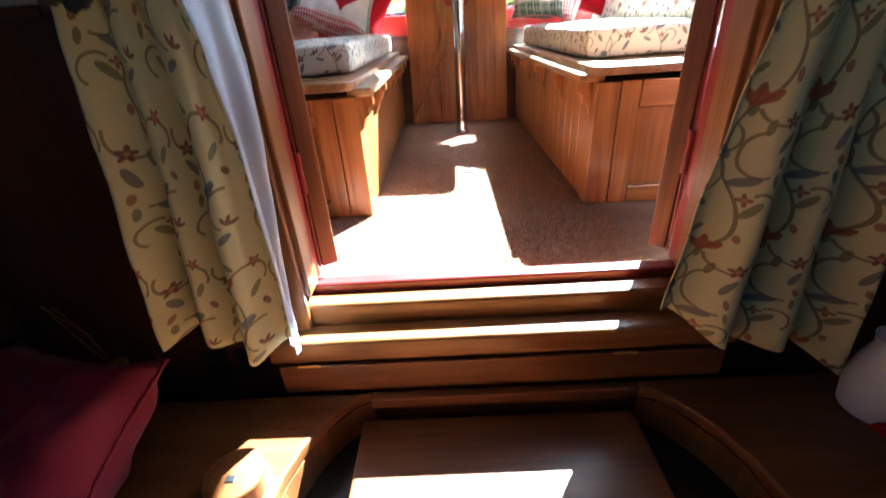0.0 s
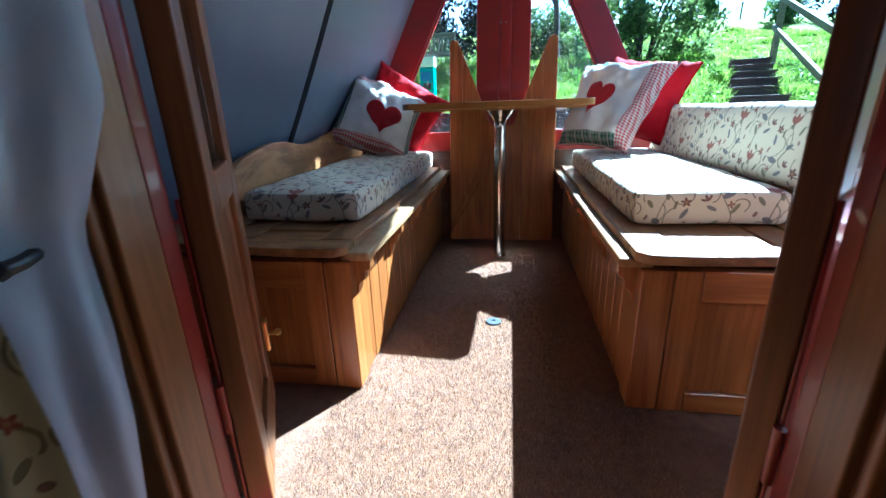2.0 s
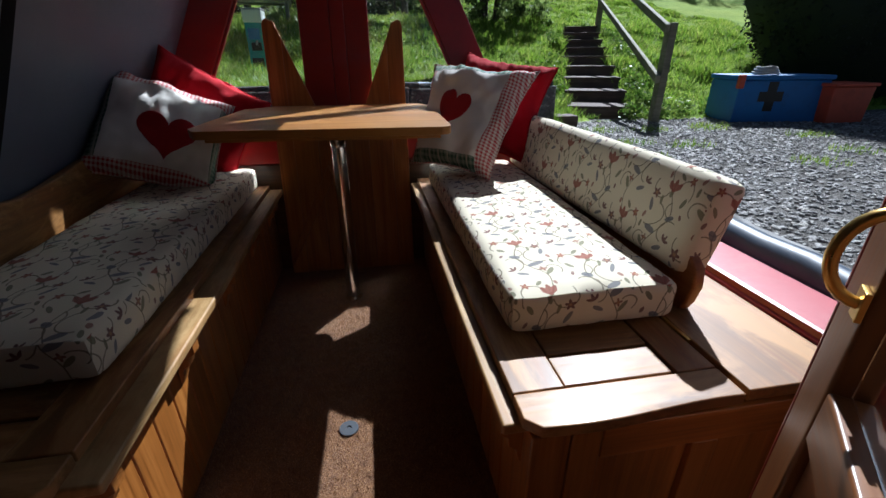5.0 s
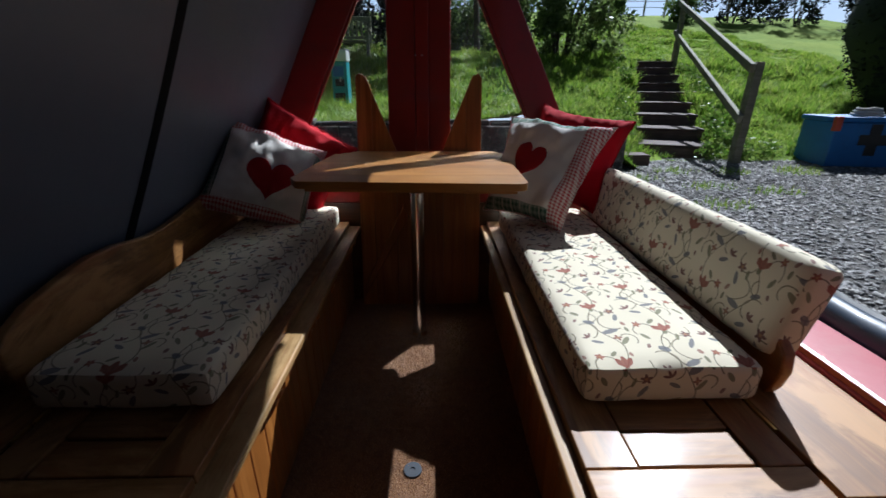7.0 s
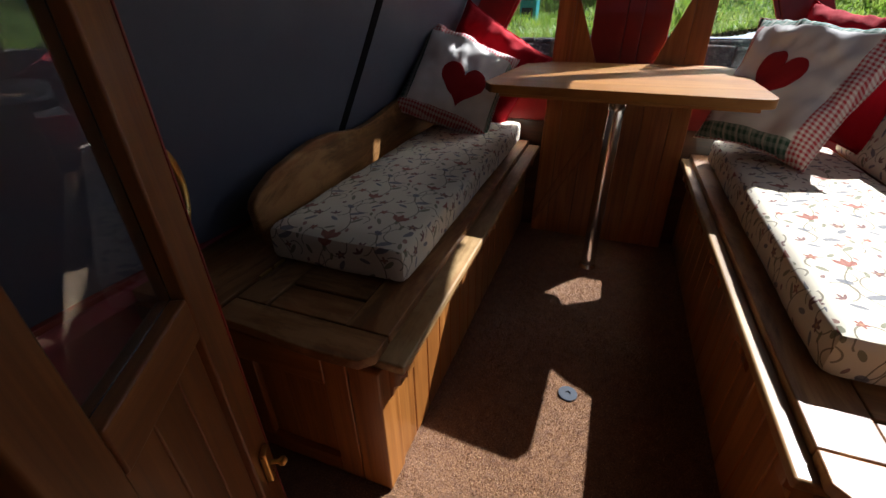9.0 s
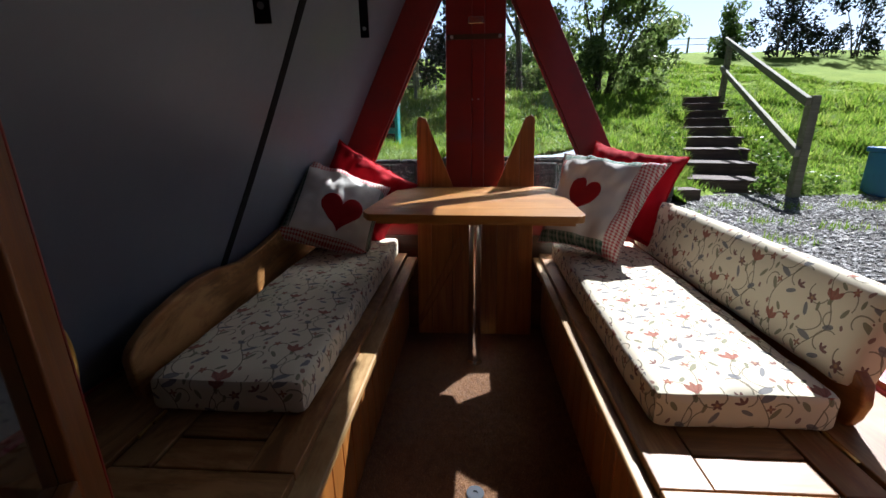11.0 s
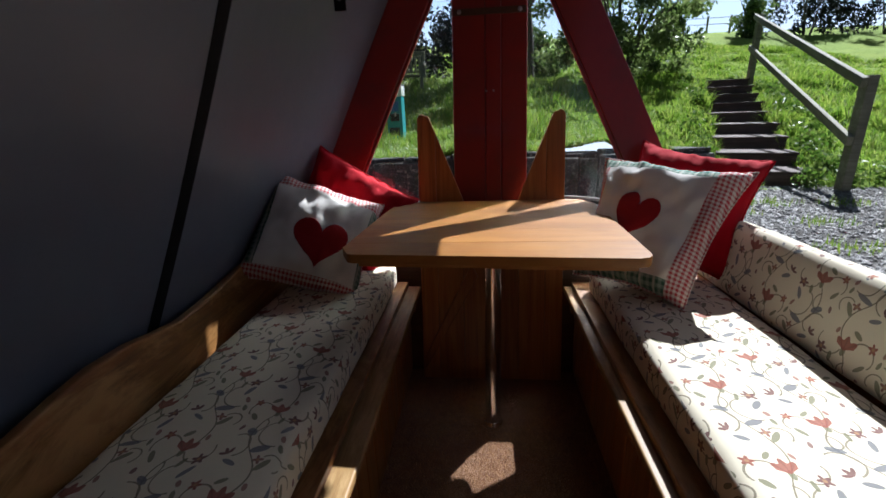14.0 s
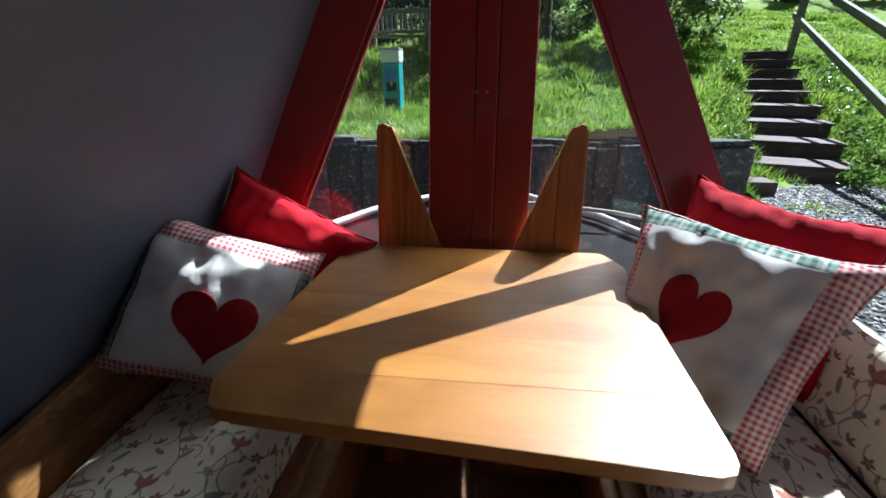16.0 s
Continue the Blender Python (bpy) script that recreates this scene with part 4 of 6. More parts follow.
def backboard(s):
    bd = thing("backboard", (s * 0.75, 1.3, SEAT_Z), "scroll-ended oak backboard behind the bench cushion", "backboard", "backboards")
    pr = [(0.70, SEAT_Z), (0.688, 0.43), (0.683, 0.494), (0.692, 0.512), (0.709, 0.527), (0.768, 0.556), (0.82, 0.567), (0.87, 0.578), (0.945, 0.589), (1.03, 0.587), (1.10, 0.575), (1.17, 0.566), (1.25, 0.570), (1.34, 0.582), (1.45, 0.60), (1.60, 0.61), (1.83, 0.61), (1.83, SEAT_Z)]
    if s > 0:
        pr = [(0.685, SEAT_Z), (0.672, 0.41), (0.662, 0.45), (0.668, 0.49), (0.70, 0.515), (0.74, 0.53), (1.0, 0.55), (1.8, 0.55), (1.8, SEAT_Z)]
    x = 0.765 if s < 0 else 0.745
    ob = part("board", prism(pr, "x", s * x - 0.013, s * x + 0.013, 0.006), seat_y if s < 0 else oak_y, bd)
    part("base_batten", bx((min(s * (x - 0.045), s * (x - 0.0135)), 0.80, SEAT_Z + 0.001), (max(s * (x - 0.045), s * (x - 0.0135)), 1.78, SEAT_Z + 0.03), 0.004), oak_y, bd)
    return bd


for side in (-1, 1):
    backboard(side)


# ---- throw pillows ----
def pillow_shape(u, v, w, h, t, seed, taper=0.0):
    """A point on the front (t > 0) or back of a stuffed square; u and v from -1 to 1."""
    k = (1 - u ** 4) ** 0.55 * (1 - v ** 4) ** 0.55
    z_sag = 0.014 * noise.noise(Vector((u * 1.7, seed, 0.5))) * max(v, 0) ** 2
    x = u * w / 2 * (1 - 0.12 * (1 - v * v) * abs(u) ** 3) * (1 + taper * v)
    z = v * h / 2 * (1 - 0.12 * (1 - u * u) * abs(v) ** 3)
    ridge = abs(noise.noise(Vector((u * 5.0 - seed, v * 2.2 + seed, 6.0))))
    wr = 0.020 * ridge * (0.3 + max(v, 0)) + noise.noise(Vector((u * 2.0 + seed, v * 2.0, seed))) * 0.016 + noise.noise(Vector((u * 4.5 + seed, v * 4.5 - seed, 2.0))) * 0.009
    rad = math.hypot(u, v)
    crease = 0.012 * math.sin(7 * math.atan2(v, u) + seed) * max(0, rad - 0.45)
    z += z_sag
    fold = 0.010 * math.sin(9 * v + 5 * u + seed) * max(0, 0.8 - abs(u - 0.3)) * max(v, 0)
    y = -(t / 2) * k - (wr + crease + fold) * min(1.0, k * 2)
    return Vector((x, y, z))


def throw_pillow(m, w, h, t, seed, label, borders=None, heart=None, plain=None, taper=0.0):
    p = thing("throw_pillow", m=m, label=label, category="pillow", group="throw pillows")
    n = 36
    bm = bmesh.new()
    uv = bm.loops.layers.uv.new("uv")
    rows = {}
    for face in (1, -1):
        for i in range(n + 1):
            for j in range(n + 1):
                u, v = -1 + 2 * i / n, -1 + 2 * j / n
                rim = i in (0, n) or j in (0, n)
                if face == -1 and rim:
                    rows[(face, i, j)] = rows[(1, i, j)]
                    continue
                c = pillow_shape(u, v, w, h, t * face, seed + (3 if face < 0 else 0), taper)
                if rim:
                    c.y = 0.0
                    c.x *= 1 + 0.012 * noise.noise(Vector((u * 9, v * 9, seed)))
                    c.z += 0.006 * noise.noise(Vector((u * 8, v * 8, seed + 4)))
                rows[(face, i, j)] = bm.verts.new(c)
    for face in (1, -1):
        for i in range(n):
            for j in range(n):
                q = [rows[(face, i, j)], rows[(face, i + 1, j)], rows[(face, i + 1, j + 1)], rows[(face, i, j + 1)]]
                if face < 0:
                    q = q[::-1]
                f = bm.faces.new(q)
                f.smooth = True
                u, v = -1 + 2 * (i + 0.5) / n, -1 + 2 * (j + 0.5) / n
                idx = 0
                if borders:
                    for k, (cond) in enumerate(borders):
                        if cond[1](u, v):
                            idx = k + 1
                            break
                f.material_index = idx
                for lp in f.loops:
                    lp[uv].uv = (lp.vert.co.x, lp.vert.co.z)
    me = bpy.data.meshes.new("cover")
    bm.to_mesh(me)
    bm.free()
    me.materials.append(plain or white_cotton)
    for cond in borders or ():
        me.materials.append(cond[0])
    part("cover", me, None, p, local=True)
    # stitched seam round the edge
    seam = []
    for k in range(4 * n):
        e, q = divmod(k, n)
        a = -1 + 2 * q / n
        u, v = ((a, -1), (1, a), (-a, 1), (-1, -a))[e]
        c = pillow_shape(u, v, w, h, t, seed, taper)
        seam.append((c.x * 1.004, 0.0012 * math.sin(k * 2.1), c.z * 1.004))
    part("seam", tube(seam, 0.0035, 6, True), (borders[0][0] if borders else plain), p, local=True)
    if heart:
        cx, cz, size, tilt, slim = heart
        bm = bmesh.new()
        uvl = bm.loops.layers.uv.new("uv")
        rings = []
        for r in (0.0, 0.35, 0.7, 0.93, 1.0, 1.015):
            ring = []
            for k in range(40):
                a = 2 * math.pi * k / 40
                hx = 16 * math.sin(a) ** 3 / 17
                hz = (13 * math.cos(a) - 5 * math.cos(2 * a) - 2 * math.cos(3 * a) - math.cos(4 * a)) / 17
                x, z = hx * size * slim * r, hz * size * r
                x, z = x * math.cos(tilt) - z * math.sin(tilt) + cx, x * math.sin(tilt) + z * math.cos(tilt) + cz
                c = pillow_shape(2 * x / w, 2 * z / h, w, h, t, seed, taper)
                c.y -= 0.0035 if r < 0.95 else (0.0025 if r < 1.01 else -0.001)
                ring.append(bm.verts.new(c))
            rings.append(ring)
        for a, c in zip(rings[1:], rings[2:]):
            for k in range(40):
                bm.faces.new((a[k], a[(k + 1) % 40], c[(k + 1) % 40], c[k]))
        bm.faces.new(rings[1])
        for v in rings[0]:
            bm.verts.remove(v)
        bmesh.ops.recalc_face_normals(bm, faces=bm.faces[:])
        part("heart", bm, red_felt, p, "appliqued red felt heart", local=True)
    return p


def frame_axes(centre, right, up):
    """A pose whose x runs along right, z along up, and whose front looks along -y."""
    r = Vector(right).normalized()
    u = Vector(up)
    u = (u - r * u.dot(r)).normalized()
    b = u.cross(r)
    m = Matrix((r, b, u)).transposed().to_4x4()
    m.translation = centre
    return m


patch_r = [(gingham_red, lambda u, v: u > 0.64), (tartan_green, lambda u, v: v < -0.80 or v > 0.76), (gingham_red, lambda u, v: u < -0.86)]
patch_l = [(gingham_red, lambda u, v: v < -0.76 or v > 0.66), (tartan_green, lambda u, v: u < -0.78 or u > 0.86)]
throw_pillow(frame_axes((0.470, 1.603, 0.668), (0.275, -0.225, -0.028), (0.137, 0.176, 0.337)), 0.375, 0.415, 0.15, 1.3, "white pillow with red heart, red gingham and green tartan edges", patch_r, (-0.030, 0.004, 0.092, -0.18, 0.68), taper=0.13)
throw_pillow(frame_axes((0.630, 1.765, 0.695), (0.30, -0.21, -0.055), (0.10, 0.16, 0.34)), 0.39, 0.40, 0.14, 4.1, "plain bright red cotton pillow behind the patchwork pillow", plain=red_cotton)
throw_pillow(frame_axes((-0.586, 1.615, 0.640), (0.345, 0.095, -0.145), (0.07, 0.205, 0.270)), 0.39, 0.37, 0.21, 2.6, "white pillow with red heart and gingham edges on the bench", patch_l, (0.022, -0.030, 0.088, 0.05, 1.0))
throw_pillow(frame_axes((-0.525, 1.80, 0.668), (0.32, 0.04, -0.20), (0.20, 0.12, 0.34)), 0.40, 0.37, 0.13, 7.2, "plain bright red cotton pillow tucked in the corner", plain=red_cotton)


# ---- canvas cover ----
def canvas_point(t, y):
    """Inside of the canvas from the gunwale (t = 0) over the shoulder (t = 0.8) to the ridge (t = 1)."""
    f = min(max(y / 2.08, 0), 1)
    bow = [(0.856, 0.39), (0.250, 1.72), (0.0, 1.78)]
    cab = [(0.955, 0.39), (0.46, 1.50), (0.0, 1.64)]
    pr = [(a[0] * f + c[0] * (1 - f), a[1] * f + c[1] * (1 - f)) for a, c in zip(bow, cab)]
    if t < 0.8:
        k = t / 0.8
        return pr[0][0] + (pr[1][0] - pr[0][0]) * k, pr[0][1] + (pr[1][1] - pr[0][1]) * k
    k = (t - 0.8) / 0.2
    return pr[1][0] + (pr[2][0] - pr[1][0]) * k, pr[1][1] + (pr[2][1] - pr[1][1]) * k


def sheet(fn, nu, nv, thick):
    """A thin skin between fn(u, v) and the same moved outwards."""
    bm = bmesh.new()
    g = [[bm.verts.new(fn(i / nu, j / nv)) for j in range(nv + 1)] for i in range(nu + 1)]
    for i in range(nu):
        for j in range(nv):
            bm.faces.new((g[i][j], g[i + 1][j], g[i + 1][j + 1], g[i][j + 1]))
    bmesh.ops.recalc_face_normals(bm, faces=bm.faces[:])
    bmesh.ops.solidify(bm, geom=bm.faces[:], thickness=thick)
    return bm


def left_canvas(u, v):
    x, z = canvas_point(u, 2.10 * v)
    k = min(max((u - 0.70) / 0.08, 0), 1)
    y = v * (1.868 + 0.08 * k + 0.172 * z)
    sag = 0.010 * math.sin(u * 5.2) * math.sin(v * math.pi) + 0.006 * noise.noise(Vector((u * 3, v * 4, 0)))
    x -= 0.022 * min(max((v - 0.93) / 0.07, 0), 1) ** 2
    return (-x + sag, y, z)


cover = thing("canvas_cover", (-0.9, 1.0, 0.4), "grey-lined canvas cover, one side closed, one rolled up", "canvas cover")
part("side_sheet", sheet(left_canvas, 40, 40, 0.003), canvas_grey, cover)


def roof_sheet(u, v):
    x, z = canvas_point(1.0 - 0.2 * u, 2.10 * v)
    y = v * (1.95 + 0.172 * z)
    return (x + 0.104 * u, y, z + 0.002 - 0.03 * u)


part("roof_sheet", sheet(roof_sheet, 6, 30, 0.003), canvas_grey, cover)
roll = []
for i in range(25):
    y = 0.02 + 2.14 * i / 24
    x, z = canvas_point(0.8, y)
    roll.append((x + 0.104 + 0.006 * math.sin(i * 1.7), y, z - 0.085 + 0.006 * math.sin(i * 2.3)))
part("rolled_sheet", tube(roll, 0.05, 14), canvas_grey, cover, "rolled-up canvas side held by straps")


def strap_line(y0, y1, w, t0, t1):
    def fn(u, v):
        t = t0 + (t1 - t0) * u
        y = y0 + (y1 - y0) * u + w * (v - 0.5)
        x, z = canvas_point(t, y)
        sag = 0.010 * math.sin(t * 5.2) * math.sin(y / 2.10 * math.pi)
        return (-x + sag + 0.006, y, z)
    return sheet(fn, 24, 1, 0.002)


part("seam_strap", strap_line(1.150, 1.195, 0.036, 0.0, 0.79), black_web, cover, "black webbing strap sewn down the canvas")
for y, tz in ((0.725, 1.155), (1.485, 1.27)):
    x, z = 0.40, canvas_point(0.80, y)[1] - 0.02
    part("tie_strap", bx((-x + 0.004, y - 0.002, tz), (-x + 0.034, y + 0.002, z), 0.001), black_web, cover, "hanging black tie strap with a steel eyelet")
    part("eyelet", lathe([(0.006, 0), (0.006, 0.003), (0.0035, 0.003)], (0, 0, 0), 12), dull_steel, cover, local=False).matrix_basis = pose(-x + 0.019, y - 0.002, tz + 0.028, 90, 0, 0)
for y in (0.6, 1.95):
    x, z = canvas_point(0.80, y)
    part("roll_strap", tube([(x + 0.104 + 0.053 * math.cos(a), y, z - 0.085 + 0.053 * math.sin(a)) for a in [i * 0.5236 for i in range(12)]], 0.006, 6, True), black_web, cover)

ridge = thing("ridge_plank", (0, 1.0, 1.6), "dark red painted ridge plank under the canvas", "plank")
part("plank", prism([(0.02, 1.60), (2.05, 1.705), (2.05, 1.75), (0.02, 1.645)], "x", -0.07, 0.07, 0.004), red_paint, ridge)

# skirt of the open side lying along the gunwale
skirt = thing("canvas_skirt", (1.15, 1.0, 0.4), "rolled navy vinyl skirt lying along the gunwale", "canvas skirt")
part("roll", tube([(1.125 + 0.004 * math.sin(i * 1.9), -0.6 + 0.135 * i, 0.405 + 0.004 * math.sin(i * 2.7)) for i in range(21)], 0.045, 14), navy_vinyl, skirt)


def flap_fn(u, v):
    y = -0.6 + 2.6 * u
    w = 0.055 + 0.018 * noise.noise(Vector((y * 4.0, 0, 0))) + 0.012 * noise.noise(Vector((y * 13.0, 3, 0)))
    return (1.165 + w * v, y, 0.40 + 0.02 * v + 0.02 * noise.noise(Vector((y * 5, v * 2, 7))) * v)


part("flap", sheet(flap_fn, 70, 4, 0.003), black_rubber, skirt, "crumpled black edge of the skirt")


# ---- cabin end: bulkhead, doors, steps ----
def bulkhead():
    y0, y1 = -0.045, 0.03
    for nm, lo, hi in (("wall_cabin_port", (-0.97, y0, -0.62), (-0.405, y1, 1.52)), ("wall_cabin_starboard", (0.405, y0, -0.62), (0.97, y1, 1.52)), ("wall_cabin_head", (-0.404, y0, 1.36), (0.404, y1, 1.52)), ("wall_cabin_foot", (-0.404, y0, -0.62), (0.404, y1, -0.02))):
        solo(nm, bx(lo, hi, 0), dark_z, "dark varnished boarded cabin bulkhead", "wall", kind="structure")


bulkhead()
doorway = thing("door_frame", (0, 0, 0), "varnished pine door frame with red painted rebates", "door frame")
doorway["kind"] = "structure"
for s in (-1, 1):
    a, c = sorted((s * 0.362, s * 0.402))
    part("jamb", bx((a, -0.05, 0.05), (c, 0.005, 1.36), 0.004), jamb_z, doorway)
    part("rebate", bx((a + (0.003 if s > 0 else 0), 0.006, 0.05), (c - (0 if s > 0 else 0.003), 0.034, 1.36), 0.003), red_paint, doorway)
    a, c = sorted((s * 0.372, s * 0.455))
    part("architrave", bx((a, -0.066, -0.02), (c, -0.047, 1.40), 0.005), jamb_z, doorway)
part("head", bx((-0.40, -0.05, 1.325), (0.40, 0.034, 1.36), 0.004), pine_x, doorway)
part("sill", bx((-0.402, 0.0, -0.018), (0.402, 0.034, 0.046), 0.006), red_paint, doorway, "red painted threshold worn at the edge")
part("upper_ledge", bx((-0.402, -0.046, -0.05), (0.402, -0.001, 0.026), 0.008), jamb_x, doorway)
part("lower_ledge", bx((-0.455, -0.105, -0.072), (0.455, -0.047, -0.020), 0.008), jamb_x, doorway)


def cabin_door(s, angle, label):
    """A half-glazed door leaf hinged on the jamb and swung out into the well deck; local x from hinge to free edge."""
    hinge = Vector((s * 0.362, 0.045, 0))
    m = Matrix.Translation(hinge) @ Matrix.Rotation(radians(angle), 4, "Z")
    d = thing("cabin_door", m=m, label=label, category="door", group="cabin doors")
    W, T, zb, zt = 0.31, 0.036, 0.062, 1.34
    f = 1 if s < 0 else -1          # the side on which the inner face lies
    def b(lo, hi, bev=0.004):
        y = sorted((f * lo[1], f * hi[1]))
        return bx((lo[0], y[0], lo[2]), (hi[0], y[1], hi[2]), bev)
    part("hinge_stile", b((0, 0, zb), (0.062, -T, zt)), pine_z, d, local=True)
    part("free_stile", b((W - 0.066, 0, zb), (W, -T, zt)), pine_z, d, local=True)
    part("bottom_rail", b((0.063, 0, zb), (W - 0.067, -T, zb + 0.09)), pine_x, d, local=True)
    part("middle_rail", b((0.063, 0, 0.545), (W - 0.067, -T, 0.605)), pine_x, d, local=True)
    part("top_rail", b((0.063, 0, zt - 0.07), (W - 0.067, -T, zt)), pine_x, d, local=True)
    for i in range(3):
        w = (W - 0.130) / 3
        part("panel_board", b((0.0645 + i * w, -0.010, zb + 0.091), (0.0635 + (i + 1) * w, -0.026, 0.544), 0.003), pine_z, d, local=True)
    pane = part("pane", b((0.064, -0.016, 0.606), (W - 0.068, -0.020, zt - 0.071), 0), door_glass, d, "clear door glass", local=True, smooth=False)
    pane.visible_shadow = False
    part("outer_skin", b((0.001, 0.0005, zb), (W - 0.001, 0.006, 0.58), 0.002), red_paint, d, "red painted outer face", local=True)
    part("outer_edge", b((W + 0.0005, -0.004, zb), (W + 0.005, -T, zt), 0.001), red_paint, d, local=True)
    for z in (0.27, 1.1):
        part("hinge", tube([(-0.004, f * 0.004, z - 0.04), (-0.004, f * 0.004, z + 0.04)], 0.007, 10), red_paint, d, local=True)
    bow_line = [math.pi * i / 12 for i in range(13)]
    if s < 0:
        hp = [(W + 0.006 + 0.045 * math.sin(a), -f * 0.018, 0.705 - 0.055 * math.cos(a)) for a in bow_line]
    else:
        hp = [(W - 0.058, T + 0.002 + 0.030 * math.sin(a), 0.730 - 0.040 * math.cos(a)) for a in bow_line]
    part("pull_handle", tube(hp, 0.0055, 10), brass, d, "curved brass pull handle", local=True)
    for p in (hp[0], hp[-1]):
        lo, hi = ((p[0], p[1] - 0.010), (p[0] + 0.005, p[1] + 0.010)) if s < 0 else ((p[0] - 0.010, p[1] - 0.002), (p[0] + 0.010, p[1] + 0.003))
        part("handle_foot", bx((lo[0], lo[1], p[2] - 0.014), (hi[0], hi[1], p[2] + 0.014), 0.001), brass, d, local=True)
    if s > 0:
        return d
    knob = part("bolt", b((W - 0.045, -T - 0.0005, 0.20), (W - 0.02, -T - 0.012, 0.27), 0.003), brass, d, local=True)
    part("bolt_knob", lathe([(0.004, 0), (0.004, 0.012), (0.008, 0.016), (0.008, 0.022), (0.003, 0.026)], (0, 0, 0), 12), brass, knob, local=True).matrix_basis = pose(W - 0.032, -f * (T + 0.011), 0.235, 90 * f, 0, 0)
    return d


cabin_door(-1, 119.5, "half-glazed pine cabin door with brass pull, swung open")
cabin_door(1, 47.5, "half-glazed pine cabin door swung open against the locker")

# cabin shell behind the doorway
CX, CB, CF, CC = 0.97, -3.0, -0.62, 1.44
solo("floor_cabin", bx((-CX, CB, CF - 0.05), (CX, -0.05, CF), 0), dark_x, "dark boarded cabin floor", "floor", kind="structure")
solo("ceiling", bx((-CX, CB, CC), (CX, -0.046, CC + 0.05), 0), ceiling_board, "boarded cabin ceiling", "ceiling", kind="structure")
for nm, x0, x1 in (("wall_port", -CX - 0.04, -CX), ("wall_starboard", CX, CX + 0.04)):
    for lo, hi in (((x0, CB, CF), (x1, -0.046, 0.52)), ((x0, CB, 0.98), (x1, -0.046, CC)), ((x0, -1.15, 0.521), (x1, -0.046, 0.979)), ((x0, CB, 0.521), (x1, -1.70, 0.979))):
        solo(nm, bx(lo, hi, 0), dark_z, "dark boarded cabin side", "wall", kind="structure")
solo("wall_aft", bx((-CX, CB - 0.04, CF), (CX, CB, CC), 0), dark_z, "dark boarded cabin end", "wall", kind="structure")


def curtain(s, label):
    cu = thing("curtain", (s * 0.5, -0.12, 0), label, "curtain", "door curtains")
    keys = {-1: [(-0.045, 0.370, 0.592), (0.05, 0.367, 0.580), (0.21, 0.366, 0.560), (0.37, 0.366, 0.542), (0.48, 0.374, 0.530), (0.575, 0.386, 0.520), (0.65, 0.368, 0.545), (0.85, 0.355, 0.57), (1.30, 0.35, 0.60)],
            1: [(-0.085, 0.258, 0.592), (0.046, 0.263, 0.580), (0.20, 0.281, 0.562), (0.378, 0.301, 0.545), (0.50, 0.320, 0.535), (0.575, 0.334, 0.530), (0.65, 0.334, 0.536), (0.85, 0.328, 0.56), (1.30, 0.33, 0.60)]}[s]
    low = keys[0][0]

    def span(z):
        for a, c in zip(keys, keys[1:]):
            if z <= c[0]:
                k = (z - a[0]) / (c[0] - a[0])
                k = k * k * (3 - 2 * k)
                return a[1] + (c[1] - a[1]) * k, a[2] + (c[2] - a[2]) * k
        return keys[-1][1:]

    def amp(z):
        return 0.008 + 0.020 * min(1, abs(z - 0.575) / 0.35)

    def skin(u, v):
        drop = 0.09 - 0.125 * u if s > 0 else 0.05 + 0.045 * u
        z = -0.045 + 1.34 * v + (0.012 * math.sin(u * 9 + 1) + drop) * (1 - v) ** 3
        a, c = span(max(z, low))
        x = a + (c - a) * u
        y = -0.155 + amp(z) * math.sin(u * 17.0 + 0.6 * math.sin(z * 3)) - 0.012 * math.sin(u * 6.3 + z * 2)
        y += 0.006 * noise.noise(Vector((u * 9, z * 5, s * 3.0)))
        return (s * x, y, z)

    bm = sheet(skin, 60, 50, 0.0025)
    me = bpy.data.meshes.new("drape")
    bm.to_mesh(me)
    bm.free()
    uv = me.uv_layers.new(name="uv")
    for lp in me.loops:
        co = me.vertices[lp.vertex_index].co
        a, c = span(max(co.z, low))
        uv.data[lp.index].uv = ((abs(co.x) - a) / (c - a) * (0.36 if s > 0 else 0.31) + 0.03 * s, co.z)
    for p in me.polygons:
        p.use_smooth = True
    me.materials.append(floral_curtain)
    part("drape", me, None, cu)

    rim_x = [(0.03, 0.388), (0.23, 0.374), (0.37, 0.360), (0.47, 0.358), (0.575, 0.366), (0.70, 0.335), (1.30, 0.325)]
    rim_y = [(0.0, -0.105), (0.25, -0.098), (0.40, -0.088), (0.575, -0.078), (0.70, -0.045), (1.30, -0.04)]

    def edge(u, v):
        z = 0.0 + 1.295 * v
        a, c = span(z)
        x = a + (ramp_of(z, rim_x) - a) * u
        y = -0.158 + (ramp_of(z, rim_y) + 0.158) * u
        fold = 0.003 + 0.007 * min(1, abs(z - 0.575) / 0.2)
        x -= fold * math.sin(u * 8.0 + 2.2 * math.sin(z * 4.1)) * math.sin(u * math.pi) + 0.004 * noise.noise(Vector((u * 4, z * 9, 2.0)))
        return (s * x, y, z)

    if s < 0:
        part("lining", sheet(edge, 26, 60, 0.002), lining, cu, "white curtain lining turned back at the edge")
    a, c = span(0.575)
    if s < 0:
        a = 0.372
    pts = []
    for i in range(24):
        t = 2 * math.pi * i / 24
        deep = 0.034 if s > 0 or math.sin(t) < 0 else 0.075
        pts.append((s * ((a + c) / 2 + (c - a) * 0.53 * math.cos(t)), -0.152 + deep * math.sin(t), 0.585 + 0.03 * (math.cos(t) * 0.8)))
    part("tie_back", tube(pts, 0.007, 8, True), black_plastic, cu, "dark beaded tie-back")
